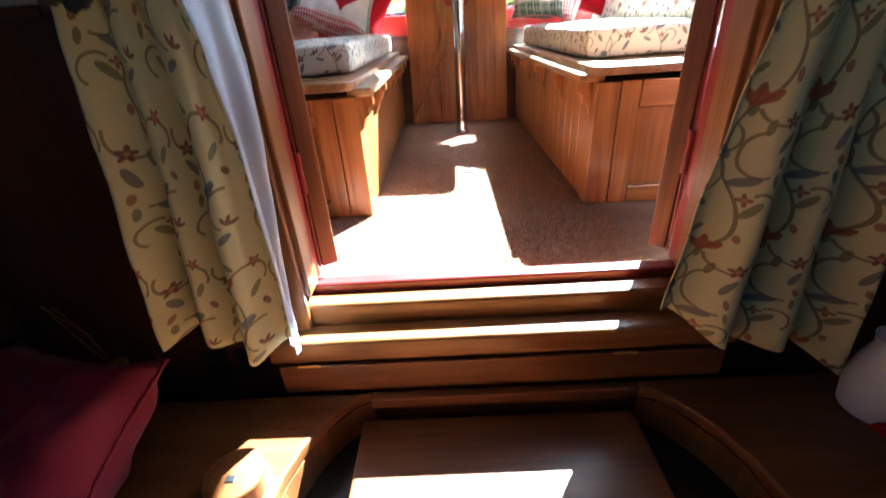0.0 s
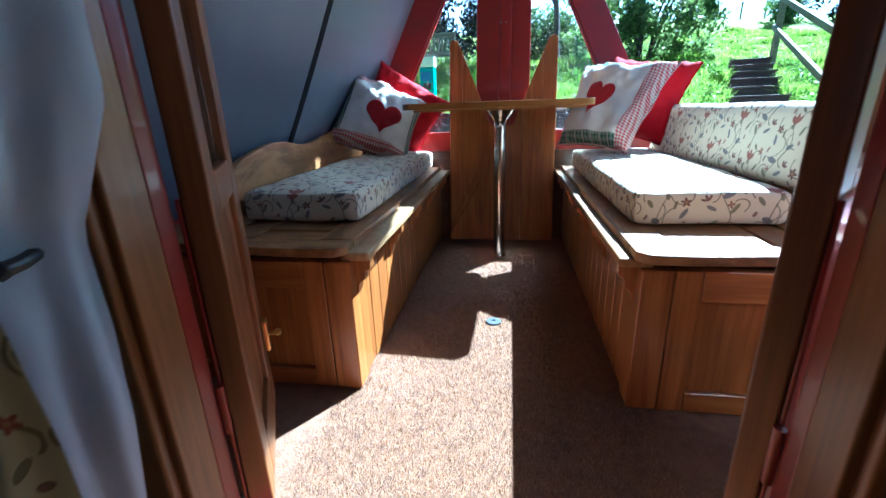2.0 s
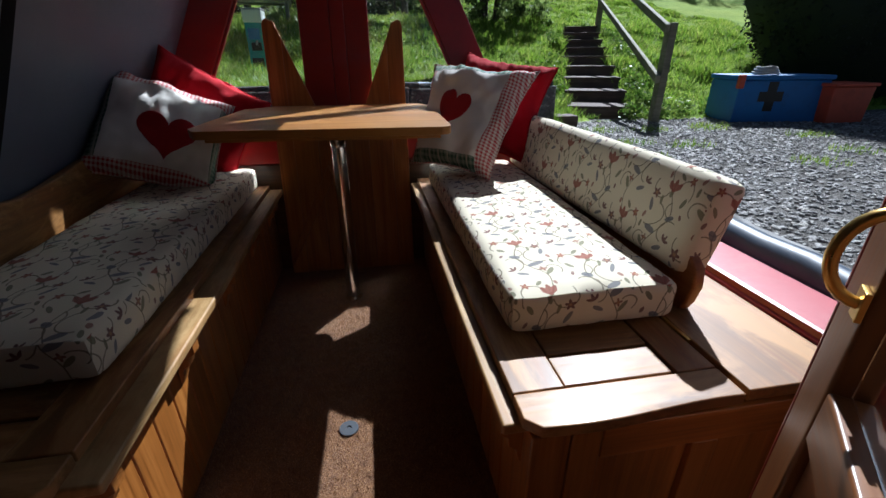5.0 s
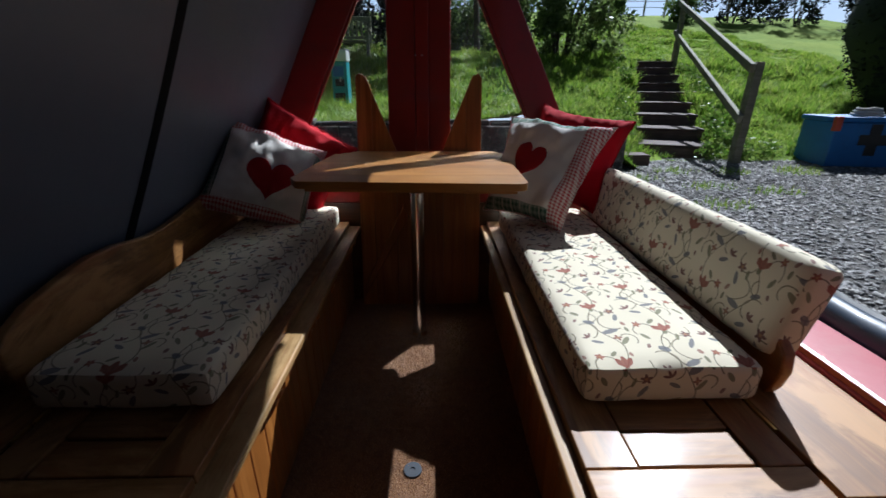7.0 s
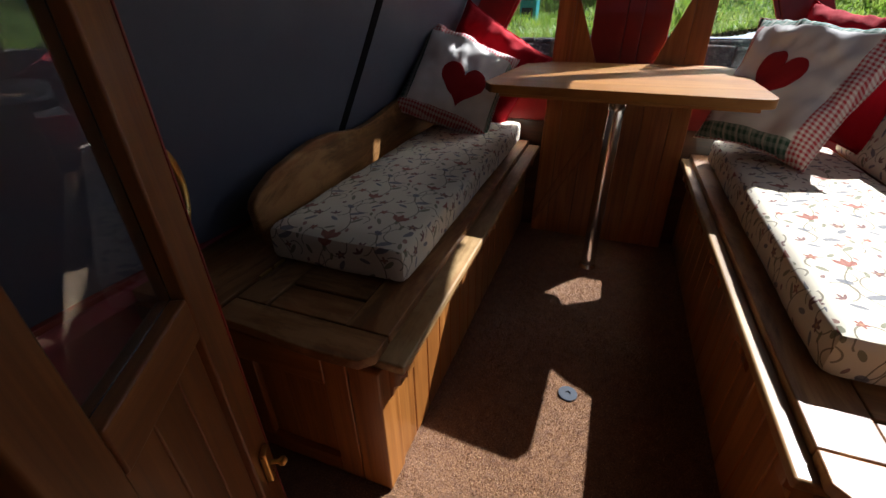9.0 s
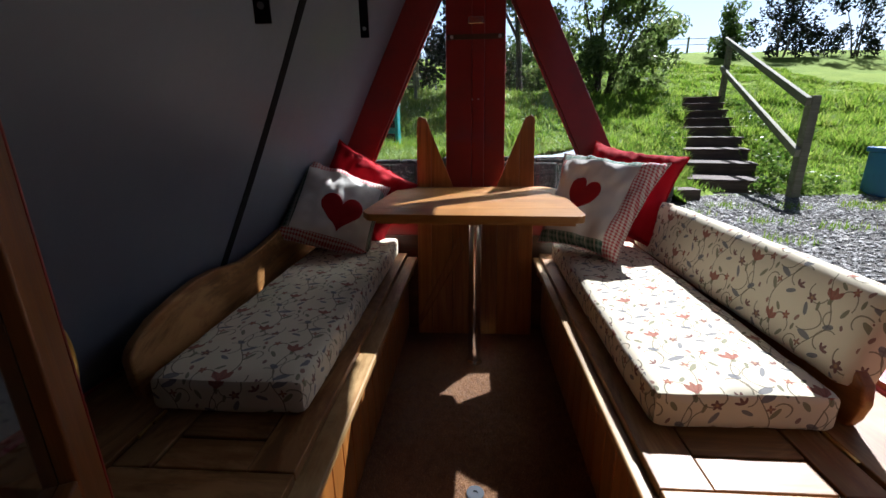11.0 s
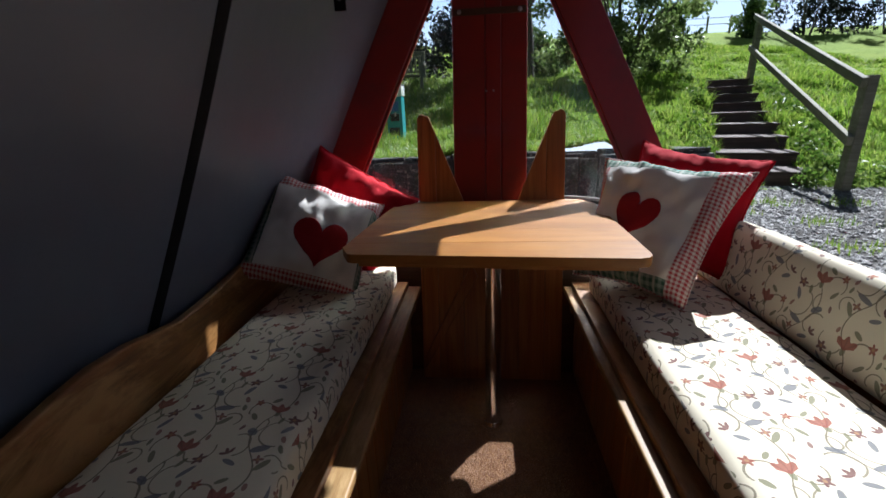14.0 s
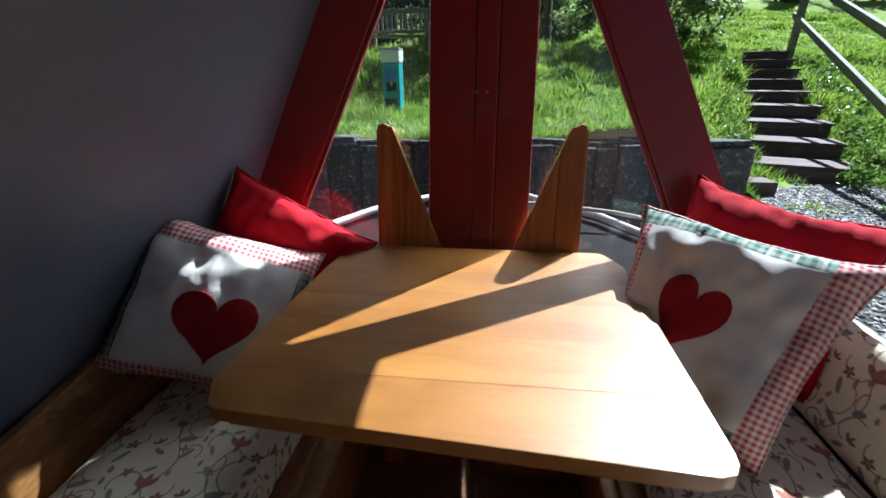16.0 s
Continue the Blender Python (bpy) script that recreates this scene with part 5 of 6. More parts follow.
    for i in range(0, 24, 1):
        p = pts[i]
        if p[1] < -0.15:
            b = bmesh.new()
            bmesh.ops.create_icosphere(b, subdivisions=1, radius=0.0095, matrix=Matrix.Translation(p))
            part("bead", b, black_plastic, cu)
    g = random.Random(21 + s)
    for i in range(22):
        q = (s * (c - 0.025 + 0.030 * g.uniform(-1, 1)), -0.198 + 0.012 * g.uniform(-1, 1), 0.578 + 0.034 * g.uniform(-1, 1))
        b = bmesh.new()
        bmesh.ops.create_icosphere(b, subdivisions=1, radius=0.006 + 0.005 * g.random(), matrix=Matrix.Translation(q))
        part("tassel_bead", b, black_plastic, cu)
    return cu


curtain(-1, "cream floral curtain with white lining in a beaded tie-back")
curtain(1, "cream floral curtain with rust flowers, held by a tie-back")


# ---- cabin fittings below the doorway ----
def counter():
    ct = thing("step_surround", (0, -0.3, -0.6), "varnished pine surround with a curved opening over the cabin step", "step surround")
    zt, zb = -0.150, -0.178
    left = [(-0.262, -0.112), (-0.29, -0.122), (-0.318, -0.148), (-0.345, -0.185), (-0.368, -0.232), (-0.385, -0.285), (-0.392, -0.36), (-0.392, -0.75)]
    right = [(0.272, -0.128), (0.30, -0.138), (0.325, -0.160), (0.348, -0.192), (0.372, -0.232), (0.390, -0.28), (0.40, -0.36), (0.40, -0.75)]
    for nm, cv, edge in (("shelf", left, -0.965), ("shelf", right, 0.965)):
        part(nm, prism([(edge, -0.108), (cv[0][0], -0.108)] + cv + [(edge, -0.75)], "z", zb, zt, 0.006), pine_x, ct)
    part("back_rail", bx((-0.262, -0.130, zb), (0.272, -0.108, zt), 0.005), pine_x, ct)
    part("front_flap", bx((-0.44, -0.106, -0.148), (0.44, -0.100, -0.078), 0.003), pine_x, ct)
    part("riser", bx((-0.31, -0.106, -0.46), (0.31, -0.092, -0.180), 0.003), pine_x, ct)
    for cv in (left, right):
        pts = [(p[0], p[1]) for p in cv]
        o = pts + [(p[0] + (0.018 if p[0] > 0 else -0.018), p[1] - 0.004) for p in reversed(pts)]
        part("side_panel", prism(o, "z", -0.62, zb - 0.001, 0), pine_z, ct)
    part("tread", bx((-0.375, -0.74, -0.50), (0.38, -0.107, -0.475), 0.004), pine_x, ct)
    part("step_top", bx((-0.285, -0.70, -0.222), (0.265, -0.132, -0.205), 0.006), pine_x, ct, "worn pine step under the doorway")
    for x in (-0.28, 0.244):
        part("step_side", bx((x, -0.69, -0.474), (x + 0.016, -0.133, -0.223), 0.002), jamb_z, ct)
    for x in (-0.40, 0.22):
        part("flap_hinge", bx((x, -0.109, -0.079), (x + 0.045, -0.1055, -0.074), 0.0005), brass, ct)
    # rounded arm post beside the step
    arm = part("arm_post", lathe([(0.0005, -0.45), (0.05, -0.45), (0.05, -0.006), (0.044, 0.0), (0.0005, 0.001)], (-0.455, -0.30, -0.115), 28), pine_z, ct, "round-ended pine arm post")
    part("peg_hole", bx((-0.462, -0.318, -0.1149), (-0.446, -0.306, -0.112), 0.001), black_plastic, arm)


counter()
for x in (-0.60, -0.525):
    sk = thing("wall_socket", (x, -0.07, -0.11), "small black wall socket plate", "socket", "wall sockets")
    part("plate", bx((x - 0.028, -0.052, -0.145), (x + 0.028, -0.045, -0.075), 0.003), black_plastic, sk)
    part("insert", bx((x - 0.016, -0.056, -0.125), (x + 0.016, -0.0525, -0.095), 0.002), black_rubber, sk)

throw_pillow(frame_axes((-0.77, -0.30, -0.06), (0.9, -0.25, 0.05), (0.1, 0.55, 0.35)), 0.36, 0.34, 0.16, 5.5, "crimson velvet cushion on the cabin shelf", plain=crimson_velvet)
vase = thing("brass_vase", (-0.735, -0.125, -0.15), "small brass vase with thin dried stems", "vase")
part("body", lathe([(0.018, 0), (0.024, 0.006), (0.028, 0.04), (0.02, 0.08), (0.014, 0.10), (0.02, 0.118), (0.016, 0.118)], (-0.735, -0.125, -0.150), 20), brass, vase)
for i, (dx, dy) in enumerate(((-0.10, 0.02), (-0.075, 0.015), (-0.055, -0.01))):
    part("stem", tube([(-0.735, -0.125, -0.05), (-0.735 + dx * 0.5, -0.125 + dy, 0.03), (-0.735 + dx, -0.125 + dy, 0.095)], 0.0012, 5), seat_y, vase)
jug = thing("white_jug", (0.655, -0.20, -0.15), "glossy white enamel jug on the cabin shelf", "jug")
part("body", lathe([(0.04, 0.0), (0.05, 0.004), (0.056, 0.05), (0.05, 0.10), (0.038, 0.135), (0.042, 0.155), (0.038, 0.155), (0.034, 0.13)], (0.655, -0.20, -0.150), 26), white_plastic, jug)
part("handle", tube([(0.70, -0.20, -0.02), (0.735, -0.20, -0.035), (0.735, -0.20, -0.09), (0.70, -0.20, -0.11)], 0.007, 8), white_plastic, jug)
throw_pillow(frame_axes((0.74, -0.36, -0.105), (0.9, 0.1, 0.0), (0.0, 0.9, 0.15)), 0.34, 0.20, 0.08, 9.5, "folded red cloth on the cabin shelf", plain=red_cotton)


# ---- foredeck outside the glass ----
deck = thing("foredeck", (0, 2.6, 0.3), "dark steel foredeck of the bow with white edge lines", "foredeck")
part("plate", prism([(-1.05, 2.07), (1.05, 2.07), (0.95, 2.5), (0.62, 3.05), (0.2, 3.42), (-0.2, 3.42), (-0.62, 3.05), (-0.95, 2.5)], "z", -0.3, 0.40, 0.01), deck_black, deck)
for s in (-1, 1):
    part("edge_line", tube([(s * 1.02, 2.10, 0.425), (s * 0.92, 2.5, 0.43), (s * 0.6, 3.03, 0.44), (s * 0.2, 3.40, 0.45)], 0.02, 10), white_plastic, deck)
part("bollard_post", lathe([(0.04, 0.40), (0.04, 0.55), (0.05, 0.56), (0.05, 0.58), (0.0005, 0.585)], (0, 3.0, 0), 20), black_rubber, deck)
mooring = thing("mooring_rope", (0.3, 2.9, 0.5), "white twisted mooring rope leading ashore", "rope")
part("line", tube([(0.03, 3.0, 0.50), (0.3, 2.97, 0.515), (0.65, 2.93, 0.49), (1.1, 2.9, 0.42), (1.55, 2.88, 0.20)], 0.011, 8), rope_mat, mooring)


# ---- shore ----
def shore_wall():
    w = thing("wall_bank", (-1.5, 4.25, 0), "low dark stone retaining wall under the grass bank", "wall")
    w["kind"] = "structure"
    part("core", bx((-8, 4.24, -0.5), (1.98, 4.5, 0.61), 0), mortar, w)
    r = random.Random(4)
    x = -5.0
    while x < 1.95:
        x1 = min(x + 0.16 + 0.38 * r.random(), 1.985)
        cut = 0.02 + 0.30 * r.random()
        for z0, z1 in ((-0.1, cut), (cut + 0.006, 0.60 + 0.03 * r.random())):
            if x1 - x < 0.05:
                continue
            st = bx((x + 0.005, 4.20 + 0.025 * r.random(), z0), (x1 - 0.005, 4.30, z1), 0.014, 2)
            for v in st.verts:
                v.co.x += 0.012 * noise.noise(v.co * 5.0)
                v.co.y += 0.02 * noise.noise(v.co * 6.0 + Vector((3, 0, 0)))
                v.co.z += 0.014 * noise.noise(v.co * 4.0 + Vector((0, 7, 0)))
            part("stone", st, wall_stone, w, smooth=False)
        x = x1
    x = -5.0
    while x < 1.97:
        x1 = min(x + 0.14 + 0.30 * r.random(), 1.98)
        if r.random() < 0.75 and x1 - x > 0.05:
            cs = bx((x + 0.006, 4.205 + 0.05 * r.random(), 0.61), (x1 - 0.006, 4.42, 0.64 + 0.03 * r.random()), 0.014, 2)
            for v in cs.verts:
                v.co.y += 0.025 * noise.noise(v.co * 7.0)
                v.co.z += 0.016 * noise.noise(v.co * 5.0 + Vector((0, 2, 0)))
            part("coping_stone", cs, wall_stone, w, smooth=False)
        x = x1
    w2 = thing("step_kerb", (2.2, 5.0, 0.2), "rough timber kerb beside the lowest step", "kerb")
    part("plank", bx((1.95, 4.62, 0.10), (2.46, 4.84, 0.27), 0.01), sleeper, w2)
    part("plank", bx((1.95, 4.40, 0.02), (2.0, 4.62, 0.25), 0.01), sleeper, w2)


shore_wall()


def service_post():
    x, y, z = -1.145, 6.0, 0.56
    p = thing("service_post", (x, y, z), "teal service post with a white cap and meter panels", "service post")
    part("column", bx((x - 0.10, y - 0.10, z - 0.1), (x + 0.10, y + 0.12, z + 0.70), 0.01), teal_paint, p)
    part("cap", bx((x - 0.108, y - 0.11, z + 0.702), (x + 0.108, y + 0.13, z + 0.835), 0.012), white_plastic, p)
    part("cap_lid", bx((x - 0.112, y - 0.115, z + 0.836), (x + 0.112, y + 0.135, z + 0.85), 0.004), dull_steel, p)
    for i, (dz, h, m) in enumerate(((0.52, 0.12, blue_paint), (0.40, 0.09, black_plastic), (0.22, 0.10, black_plastic), (0.10, 0.06, white_plastic))):
        q = part("panel", bx((x - 0.075 + 0.02 * (i % 2), y - 0.115, z + dz), (x + 0.06, y - 0.101, z + dz + h), 0.004), m, p)
    part("tap", tube([(x + 0.02, y - 0.115, z + 0.50), (x + 0.02, y - 0.16, z + 0.50), (x + 0.02, y - 0.17, z + 0.46)], 0.012, 8), dull_steel, p)


service_post()


def hand_rail():
    a, c = Vector((3.545, 4.82, GRAVEL_Z)), Vector((5.22, 9.67, 1.50))
    r = thing("hand_rail", a, "weathered timber handrail with two posts beside the steps", "handrail")
    for p, h in ((a, 1.07), (c, 1.10)):
        part("post", bx((p.x - 0.046, p.y - 0.05, p.z - 0.2), (p.x + 0.046, p.y + 0.05, p.z + h), 0.008), rail_wood_m, r)
    for ha, hc in ((1.02, 1.06), (0.50, 0.52)):
        u, v = a + Vector((-0.08, -0.02, ha)), c + Vector((-0.08, 0.0, hc))
        d = (v - u)
        m = Matrix.Translation(u) @ d.to_track_quat("X", "Z").to_matrix().to_4x4()
        ob = part("rail", bx((-0.06, -0.025, -0.045), (d.length + 0.1, 0.025, 0.045), 0.008), rail_wood_m, r)
        ob.matrix_basis = m


hand_rail()


def storage_box():
    m = Matrix.Translation((4.40, 4.58, GRAVEL_Z)) @ Matrix.Rotation(radians(-9), 4, "Z")
    b = thing("storage_box", m=m, label="blue painted storage box with a black cross on the gravel", category="storage box")
    part("body", bx((0, 0, 0), (1.08, 0.55, 0.47), 0.012), blue_paint, b, local=True)
    part("lid", bx((-0.02, -0.02, 0.472), (1.10, 0.57, 0.525), 0.012), blue_paint, b, local=True)
    cx, cz, k = 0.40, 0.29, 0.055
    cr = [(-k, -3 * k), (k, -3 * k), (k, -k), (2.6 * k, -k), (2.6 * k, k), (k, k), (k, 3 * k), (-k, 3 * k), (-k, k), (-2.6 * k, k), (-2.6 * k, -k), (-k, -k)]
    part("cross", prism([(cx + p[0], cz + p[1]) for p in cr], "y", -0.006, -0.001), black_plastic, b, "painted black cross", local=True)
    part("corner", bx((-0.025, -0.025, 0.38), (0.04, 0.03, 0.53), 0.006), orange_paint, b, local=True)
    rp = thing("rope_coil", (4.75, 4.75, 0.68), "coil of pale rope lying on the blue box", "rope")
    for k in range(3):
        pts = [(4.78 + (0.15 - 0.02 * k) * math.cos(t), 4.66 + (0.10 - 0.01 * k) * math.sin(t), GRAVEL_Z + 0.545 + 0.028 * k + 0.006 * math.sin(3 * t)) for t in [i * 0.3142 for i in range(20)]]
        part("turn", tube(pts, 0.016, 7, True), rope_mat, rp)
    c = thing("plastic_crate", (5.6, 4.4, GRAVEL_Z), "faded orange plastic crate beside the blue box", "crate")
    part("body", prism([(5.40, GRAVEL_Z), (5.92, GRAVEL_Z), (5.95, GRAVEL_Z + 0.40), (5.37, GRAVEL_Z + 0.40)], "y", 4.28, 4.66, 0.012), orange_paint, c)
    part("rim", bx((5.35, 4.26, GRAVEL_Z + 0.401), (5.97, 4.68, GRAVEL_Z + 0.44), 0.01), orange_paint, c)


storage_box()


def leaf_cloud(centres, n, size, spread, seed, droop=0.0):
    """Small folded leaves scattered round clump centres (x, y, z, r)."""
    g = np.random.default_rng(seed)
    cs = np.array(centres)
    pick = g.integers(0, len(cs), n)
    d = g.normal(size=(n, 3))
    d /= np.linalg.norm(d, axis=1)[:, None]
    rad = cs[pick, 3] * (g.random(n) ** 0.45) * (1 + spread * g.normal(size=n) * 0.25)
    p = cs[pick, :3] + d * rad[:, None]
    a = g.normal(size=(n, 3))
    a /= np.linalg.norm(a, axis=1)[:, None]
    b = np.cross(a, g.normal(size=(n, 3)))
    b /= np.linalg.norm(b, axis=1)[:, None]
    s = size * (0.6 + 0.8 * g.random(n))[:, None]
    v = np.stack([p - a * s, p + b * s * 0.45, p + a * s, p - b * s * 0.45], 1)
    return v.reshape(-1, 3), np.arange(4 * n).reshape(n, 4)


def shrub(name, label, category, base, clumps, n, size, mat, stems, seed, spread=0.3):
    t = thing(name, base, label, category)
    v, f = leaf_cloud(clumps, n, size, spread, seed)
    part("crown", raw_mesh("crown", v.tolist(), f.tolist(), mat), None, t)
    r = random.Random(seed)
    for q in stems:
        part("trunk", tube(q[0], q[1], 7), bark, t)
    return t


def clump_list(cx, cy, cz, rx, ry, rz, n, r, seed):
    g = random.Random(seed)
    out = []
    for _ in range(n):
        a, u, h = g.random() * 6.283, math.sqrt(g.random()), g.random()
        w = math.sin(math.pi * (0.12 + 0.8 * h)) ** 0.6
        out.append((cx + rx * u * w * math.cos(a), cy + ry * u * w * math.sin(a), cz + rz * h, r * (0.6 + 0.8 * g.random())))
    return out


def stem_fan(x, y, z, n, h, spread, r, seed):
    g = random.Random(seed)
    out = []
    for _ in range(n):
        a, s = g.random() * 6.283, spread * g.random()
        tx, ty = x + s * math.cos(a), y + s * math.sin(a)
        out.append(([(x + 0.1 * math.cos(a), y + 0.1 * math.sin(a), z - 0.1), (x + 0.4 * (tx - x), y + 0.4 * (ty - y), z + 0.45 * h), (tx, ty, z + h * (0.8 + 0.3 * g.random()))], [r, r * 0.7, r * 0.2]))
    return out


bz = bank_height
shrub("bush", "loose sunlit leafy bush on the top of the bank", "bush", (3.0, 10.6, bz(3, 10.6)), clump_list(2.95, 10.7, 1.5, 1.75, 1.2, 2.75, 105, 0.25, 1), 17000, 0.055, leaf_sunny, stem_fan(3.0, 10.7, 1.5, 14, 2.3, 1.4, 0.035, 2), 11)
shrub("tree", "small bare-stemmed tree behind the bank path", "tree", (1.12, 11.0, bz(1.1, 11)), clump_list(1.1, 11.1, 3.6, 1.3, 1.0, 1.8, 40, 0.32, 3), 7000, 0.06, leaf_green, [([(1.13, 11, 1.4), (1.10, 11, 2.4), (1.02, 11, 3.4), (1.1, 11, 4.6)], [0.09, 0.075, 0.06, 0.03]), ([(1.06, 11, 2.9), (0.7, 11.1, 3.6), (0.4, 11.1, 4.3)], [0.045, 0.03, 0.015]), ([(1.03, 11, 3.2), (1.4, 10.9, 3.8), (1.7, 10.9, 4.5)], [0.04, 0.03, 0.015])], 12)
shrub("hedge", "tall dark shady hedge behind the garden bench", "hedge", (-3.0, 12.2, 1.6), clump_list(-3.2, 12.4, 1.5, 2.9, 0.7, 3.6, 130, 0.42, 5), 22000, 0.075, leaf_backlit, stem_fan(-3, 12.4, 1.5, 10, 3.0, 2.4, 0.05, 6), 13)
shrub("hedge", "leafy shrubs behind the path in the shade", "hedge", (1.0, 12.4, 1.6), clump_list(0.9, 12.6, 1.5, 1.3, 0.6, 1.5, 50, 0.34, 15), 9000, 0.06, leaf_green, stem_fan(1.0, 12.6, 1.5, 8, 1.4, 1.1, 0.03, 16), 23)
shrub("conifer", "dense dark backlit clipped conifer beside the gravel yard", "conifer", (8.3, 6.4, 0.4), [(8.25 + 1.72 * math.sin(q * 0.618 * 6.283) * math.sqrt(1 - (1 - 2 * q / 300) ** 2), 6.5 + 1.55 * math.cos(q * 0.618 * 6.283) * math.sqrt(1 - (1 - 2 * q / 300) ** 2), 2.35 + 2.2 * (1 - 2 * q / 300), 0.24) for q in range(300)], 40000, 0.035, leaf_backlit, [([(8.25, 6.5, 0.3), (8.25, 6.5, 3.8)], [0.12, 0.04])], 14, 0.1)
# solid ball added inside the crown, coloured near-black as the shade between leaves
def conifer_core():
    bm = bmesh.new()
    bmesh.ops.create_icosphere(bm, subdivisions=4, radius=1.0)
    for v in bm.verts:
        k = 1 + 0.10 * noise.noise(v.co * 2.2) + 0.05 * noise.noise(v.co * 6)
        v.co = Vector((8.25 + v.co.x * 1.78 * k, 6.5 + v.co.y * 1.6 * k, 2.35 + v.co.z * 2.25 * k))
    part("inner_foliage", bm, leaf_backlit, bpy.data.objects["conifer"])


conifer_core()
for i, (x, y, h, w, mt) in enumerate(((9.9, 18.5, 1.7, 0.55, leaf_green), (12.2, 19.0, 2.0, 1.4, leaf_backlit), (15.0, 19.0, 2.4, 1.9, leaf_backlit), (18.5, 19.0, 2.6, 2.2, leaf_backlit), (8.0, 20.5, 0.9, 0.8, leaf_green), (22.5, 19.0, 3.0, 2.4, leaf_backlit))):
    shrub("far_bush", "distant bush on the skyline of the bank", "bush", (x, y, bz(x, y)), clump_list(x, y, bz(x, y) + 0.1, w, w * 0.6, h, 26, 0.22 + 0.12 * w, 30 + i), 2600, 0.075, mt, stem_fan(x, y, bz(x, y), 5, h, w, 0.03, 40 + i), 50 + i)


def far_fence():
    f = thing("far_fence", (7, 20.4, 3.9), "thin post and wire fence along the skyline", "fence")
    for i in range(7):
        x = 5.6 + 0.9 * i
        part("post", bx((x - 0.03, 20.3, 3.7), (x + 0.03, 20.36, 4.45), 0.004), rail_wood_m, f)
    for z in (4.15, 4.38):
        part("wire", tube([(5.6, 20.33, z), (11.0, 20.33, z)], 0.012, 5), dull_steel, f)


far_fence()


def garden_bench():
    x0, x1, y, z = -2.25, -1.15, 9.0, 1.40
    b = thing("garden_bench", (-1.7, y, z), "weathered slatted timber garden bench on the bank", "bench")
    for x in (x0, x1 - 0.06):
        part("leg", bx((x, y - 0.05, z - 0.1), (x + 0.06, y + 0.02, z + 0.38), 0.006), rail_wood_m, b)
        part("back_post", bx((x, y + 0.36, z - 0.1), (x + 0.06, y + 0.42, z + 0.84), 0.006), rail_wood_m, b)
        part("arm", bx((x - 0.01, y - 0.06, z + 0.56), (x + 0.07, y + 0.40, z + 0.60), 0.006), rail_wood_m, b)
        part("arm_support", bx((x, y - 0.05, z + 0.381), (x + 0.06, y + 0.01, z + 0.559), 0.006), rail_wood_m, b)
    for k in range(4):
        part("seat_slat", bx((x0 + 0.061, y - 0.05 + 0.1 * k, z + 0.36), (x1 - 0.061, y + 0.035 + 0.1 * k, z + 0.385), 0.004), rail_wood_m, b)
    part("top_rail", bx((x0 + 0.061, y + 0.37, z + 0.76), (x1 - 0.061, y + 0.41, z + 0.84), 0.006), rail_wood_m, b)
    part("low_rail", bx((x0 + 0.061, y + 0.37, z + 0.44), (x1 - 0.061, y + 0.41, z + 0.49), 0.006), rail_wood_m, b)
    n = 11
    for k in range(n):
        x = x0 + 0.09 + (x1 - x0 - 0.20) * k / (n - 1)
        part("back_slat", bx((x - 0.025, y + 0.38, z + 0.491), (x + 0.025, y + 0.40, z + 0.759), 0.003), rail_wood_m, b)


garden_bench()


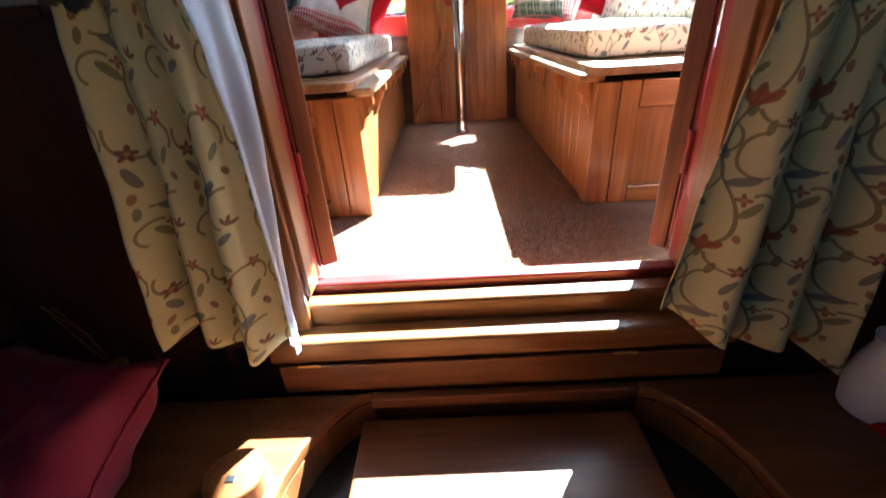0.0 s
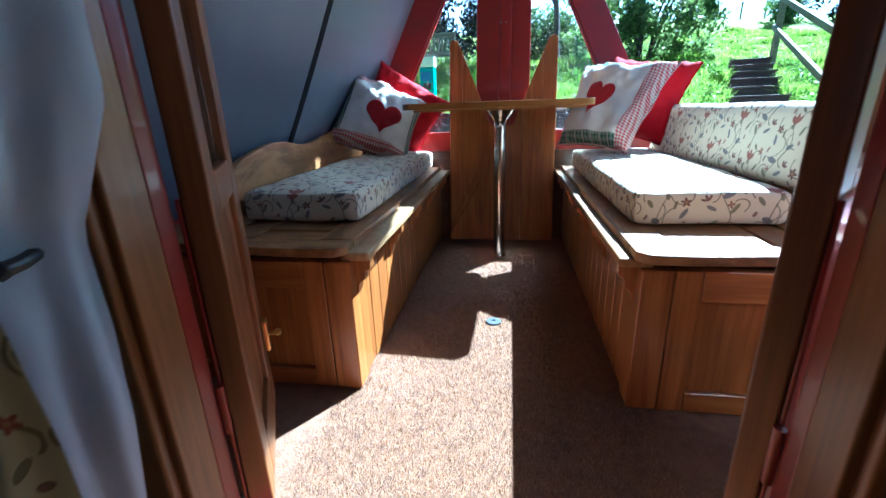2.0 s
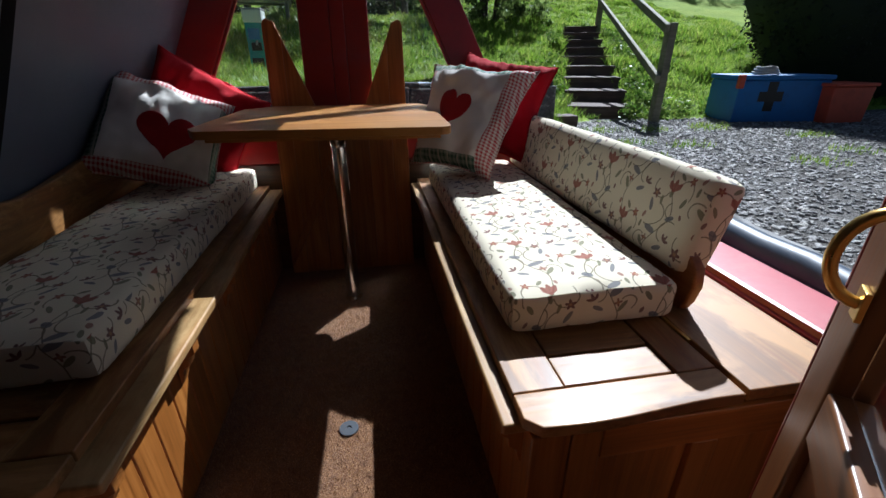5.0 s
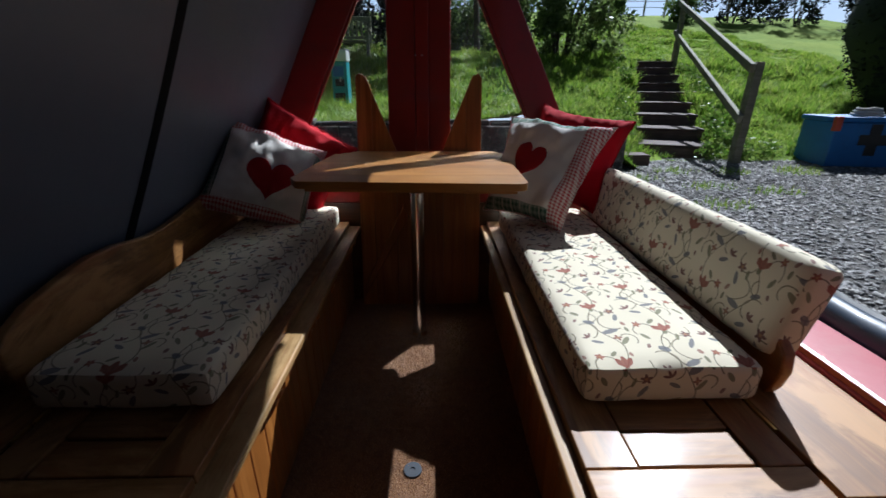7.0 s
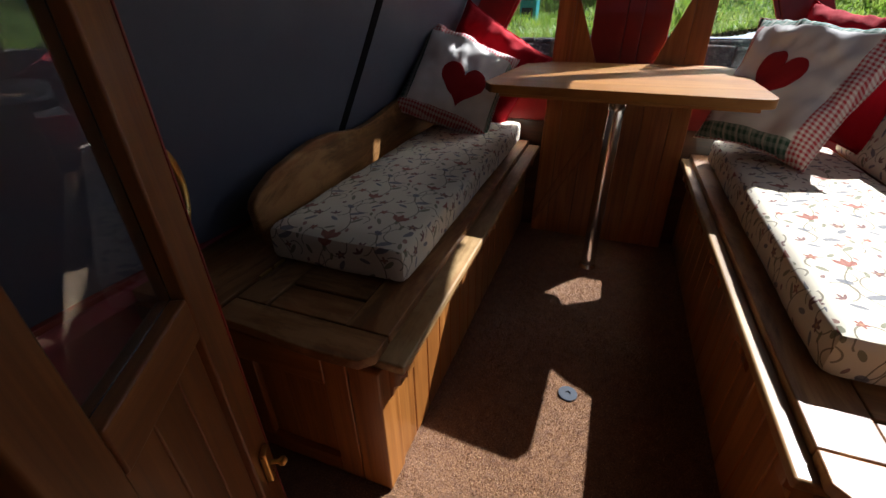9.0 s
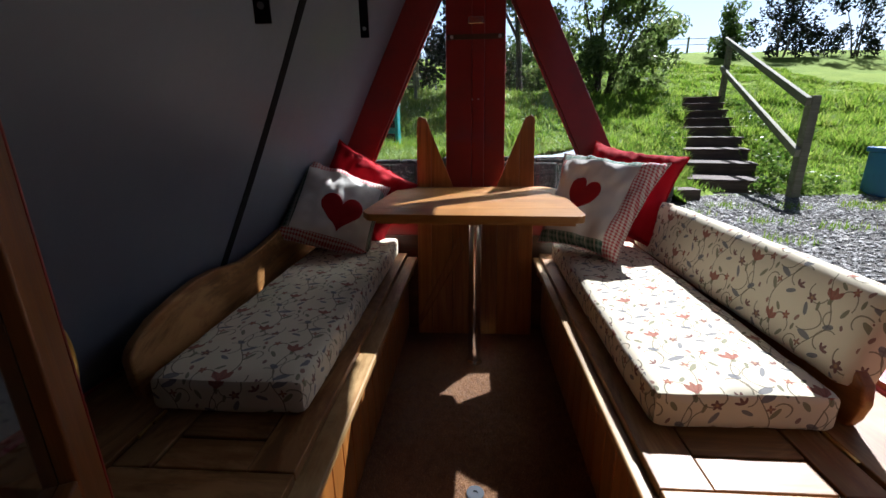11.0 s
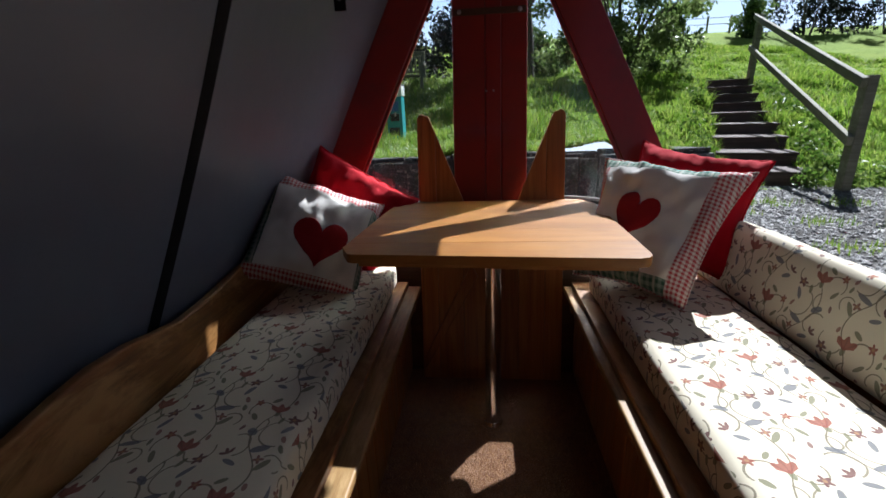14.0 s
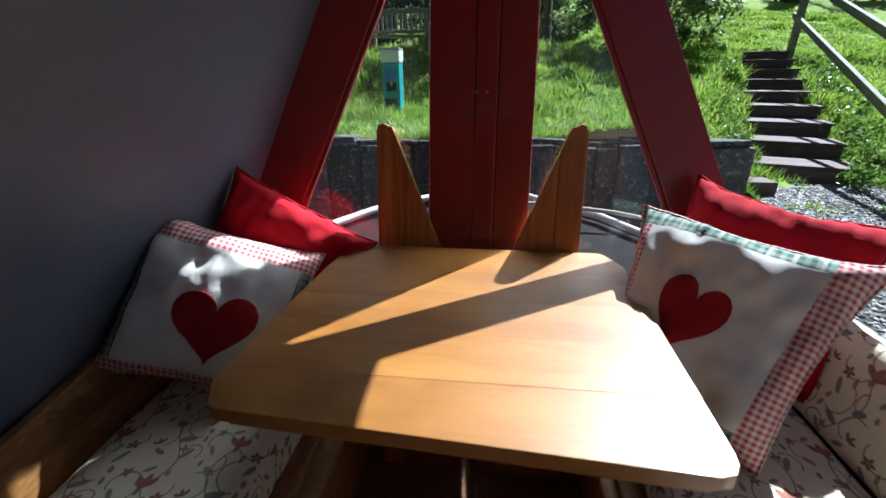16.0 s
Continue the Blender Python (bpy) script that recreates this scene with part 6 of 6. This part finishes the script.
picture = thing("wall_picture", (-0.71, -0.05, 0.62), "small faded picture in a dark frame on the bulkhead", "picture")
for lo, hi in (((-0.80, 0.545), (-0.785, 0.72)), ((-0.635, 0.545), (-0.62, 0.72)), ((-0.784, 0.545), (-0.636, 0.56)), ((-0.784, 0.705), (-0.636, 0.72))):
    part("frame_bar", bx((lo[0], -0.058, lo[1]), (hi[0], -0.0455, hi[1]), 0.002), dark_x, picture)
part("print", bx((-0.784, -0.052, 0.561), (-0.636, -0.047, 0.704), 0), cream_paint, picture)
part("motif", prism([(-0.745, 0.60), (-0.68, 0.60), (-0.67, 0.65), (-0.70, 0.675), (-0.74, 0.66)], "y", -0.0545, -0.0525), dull_steel, picture)


# ---- weeds ----
def weed_patch():
    r = random.Random(9)
    spots = [(2.45, 3.55), (2.9, 3.35), (2.2, 2.95), (2.55, 4.25), (3.1, 4.2), (3.75, 4.15), (3.4, 2.6), (4.4, 3.6), (2.0, 3.9), (3.9, 4.35), (1.62, 2.2), (4.1, 2.9)]
    v, f = [], []
    for x, y in spots:
        for _ in range(90):
            a, q = r.random() * 6.283, 0.16 * r.random() ** 0.7
            px, py = x + 1.5 * q * math.cos(a), y + q * math.sin(a)
            b, ln, ln2 = r.random() * 6.283, 0.02 + 0.05 * r.random(), 0.03 * r.random()
            i = len(v)
            z = GRAVEL_Z + 0.004
            v += [(px - 0.004 * math.sin(b), py + 0.004 * math.cos(b), z), (px + 0.004 * math.sin(b), py - 0.004 * math.cos(b), z), (px + ln2 * math.cos(b), py + ln2 * math.sin(b), z + ln)]
            f.append((i, i + 1, i + 2))
    tagged(new("weeds", raw_mesh("weeds", v, f, grass_blade)), "small green weeds growing through the gravel", "weeds", kind="stuff")


weed_patch()


def side_plants():
    g = random.Random(3)
    cl = []
    for i in range(60):
        t = g.random() * 5.0
        sd = g.choice((-1, 1, 1))
        p = STEP0 + STEP_DIR * t + STEP_SIDE * sd * (STEP_W / 2 + 0.06 + 0.30 * g.random() * (1.6 if sd > 0 else 0.6))
        cl.append((p.x, p.y, max(bank_height(p.x, p.y), GRAVEL_Z) + 0.06, 0.07 + 0.09 * g.random()))
    for x, y in ((3.75, 4.95), (4.0, 5.0), (3.85, 5.15), (4.15, 5.1), (3.45, 5.0), (3.3, 4.95), (4.6, 5.15), (5.3, 5.1)):
        cl.append((x, y, max(bank_height(x, y), GRAVEL_Z) + 0.10, 0.14))
    v, f = leaf_cloud(cl, 7000, 0.028, 0.3, 77)
    tagged(new("bank_plants", raw_mesh("bank_plants", v.tolist(), f.tolist(), leaf_bright)), "leafy plants overhanging the sides of the steps", "plants", kind="stuff")


side_plants()
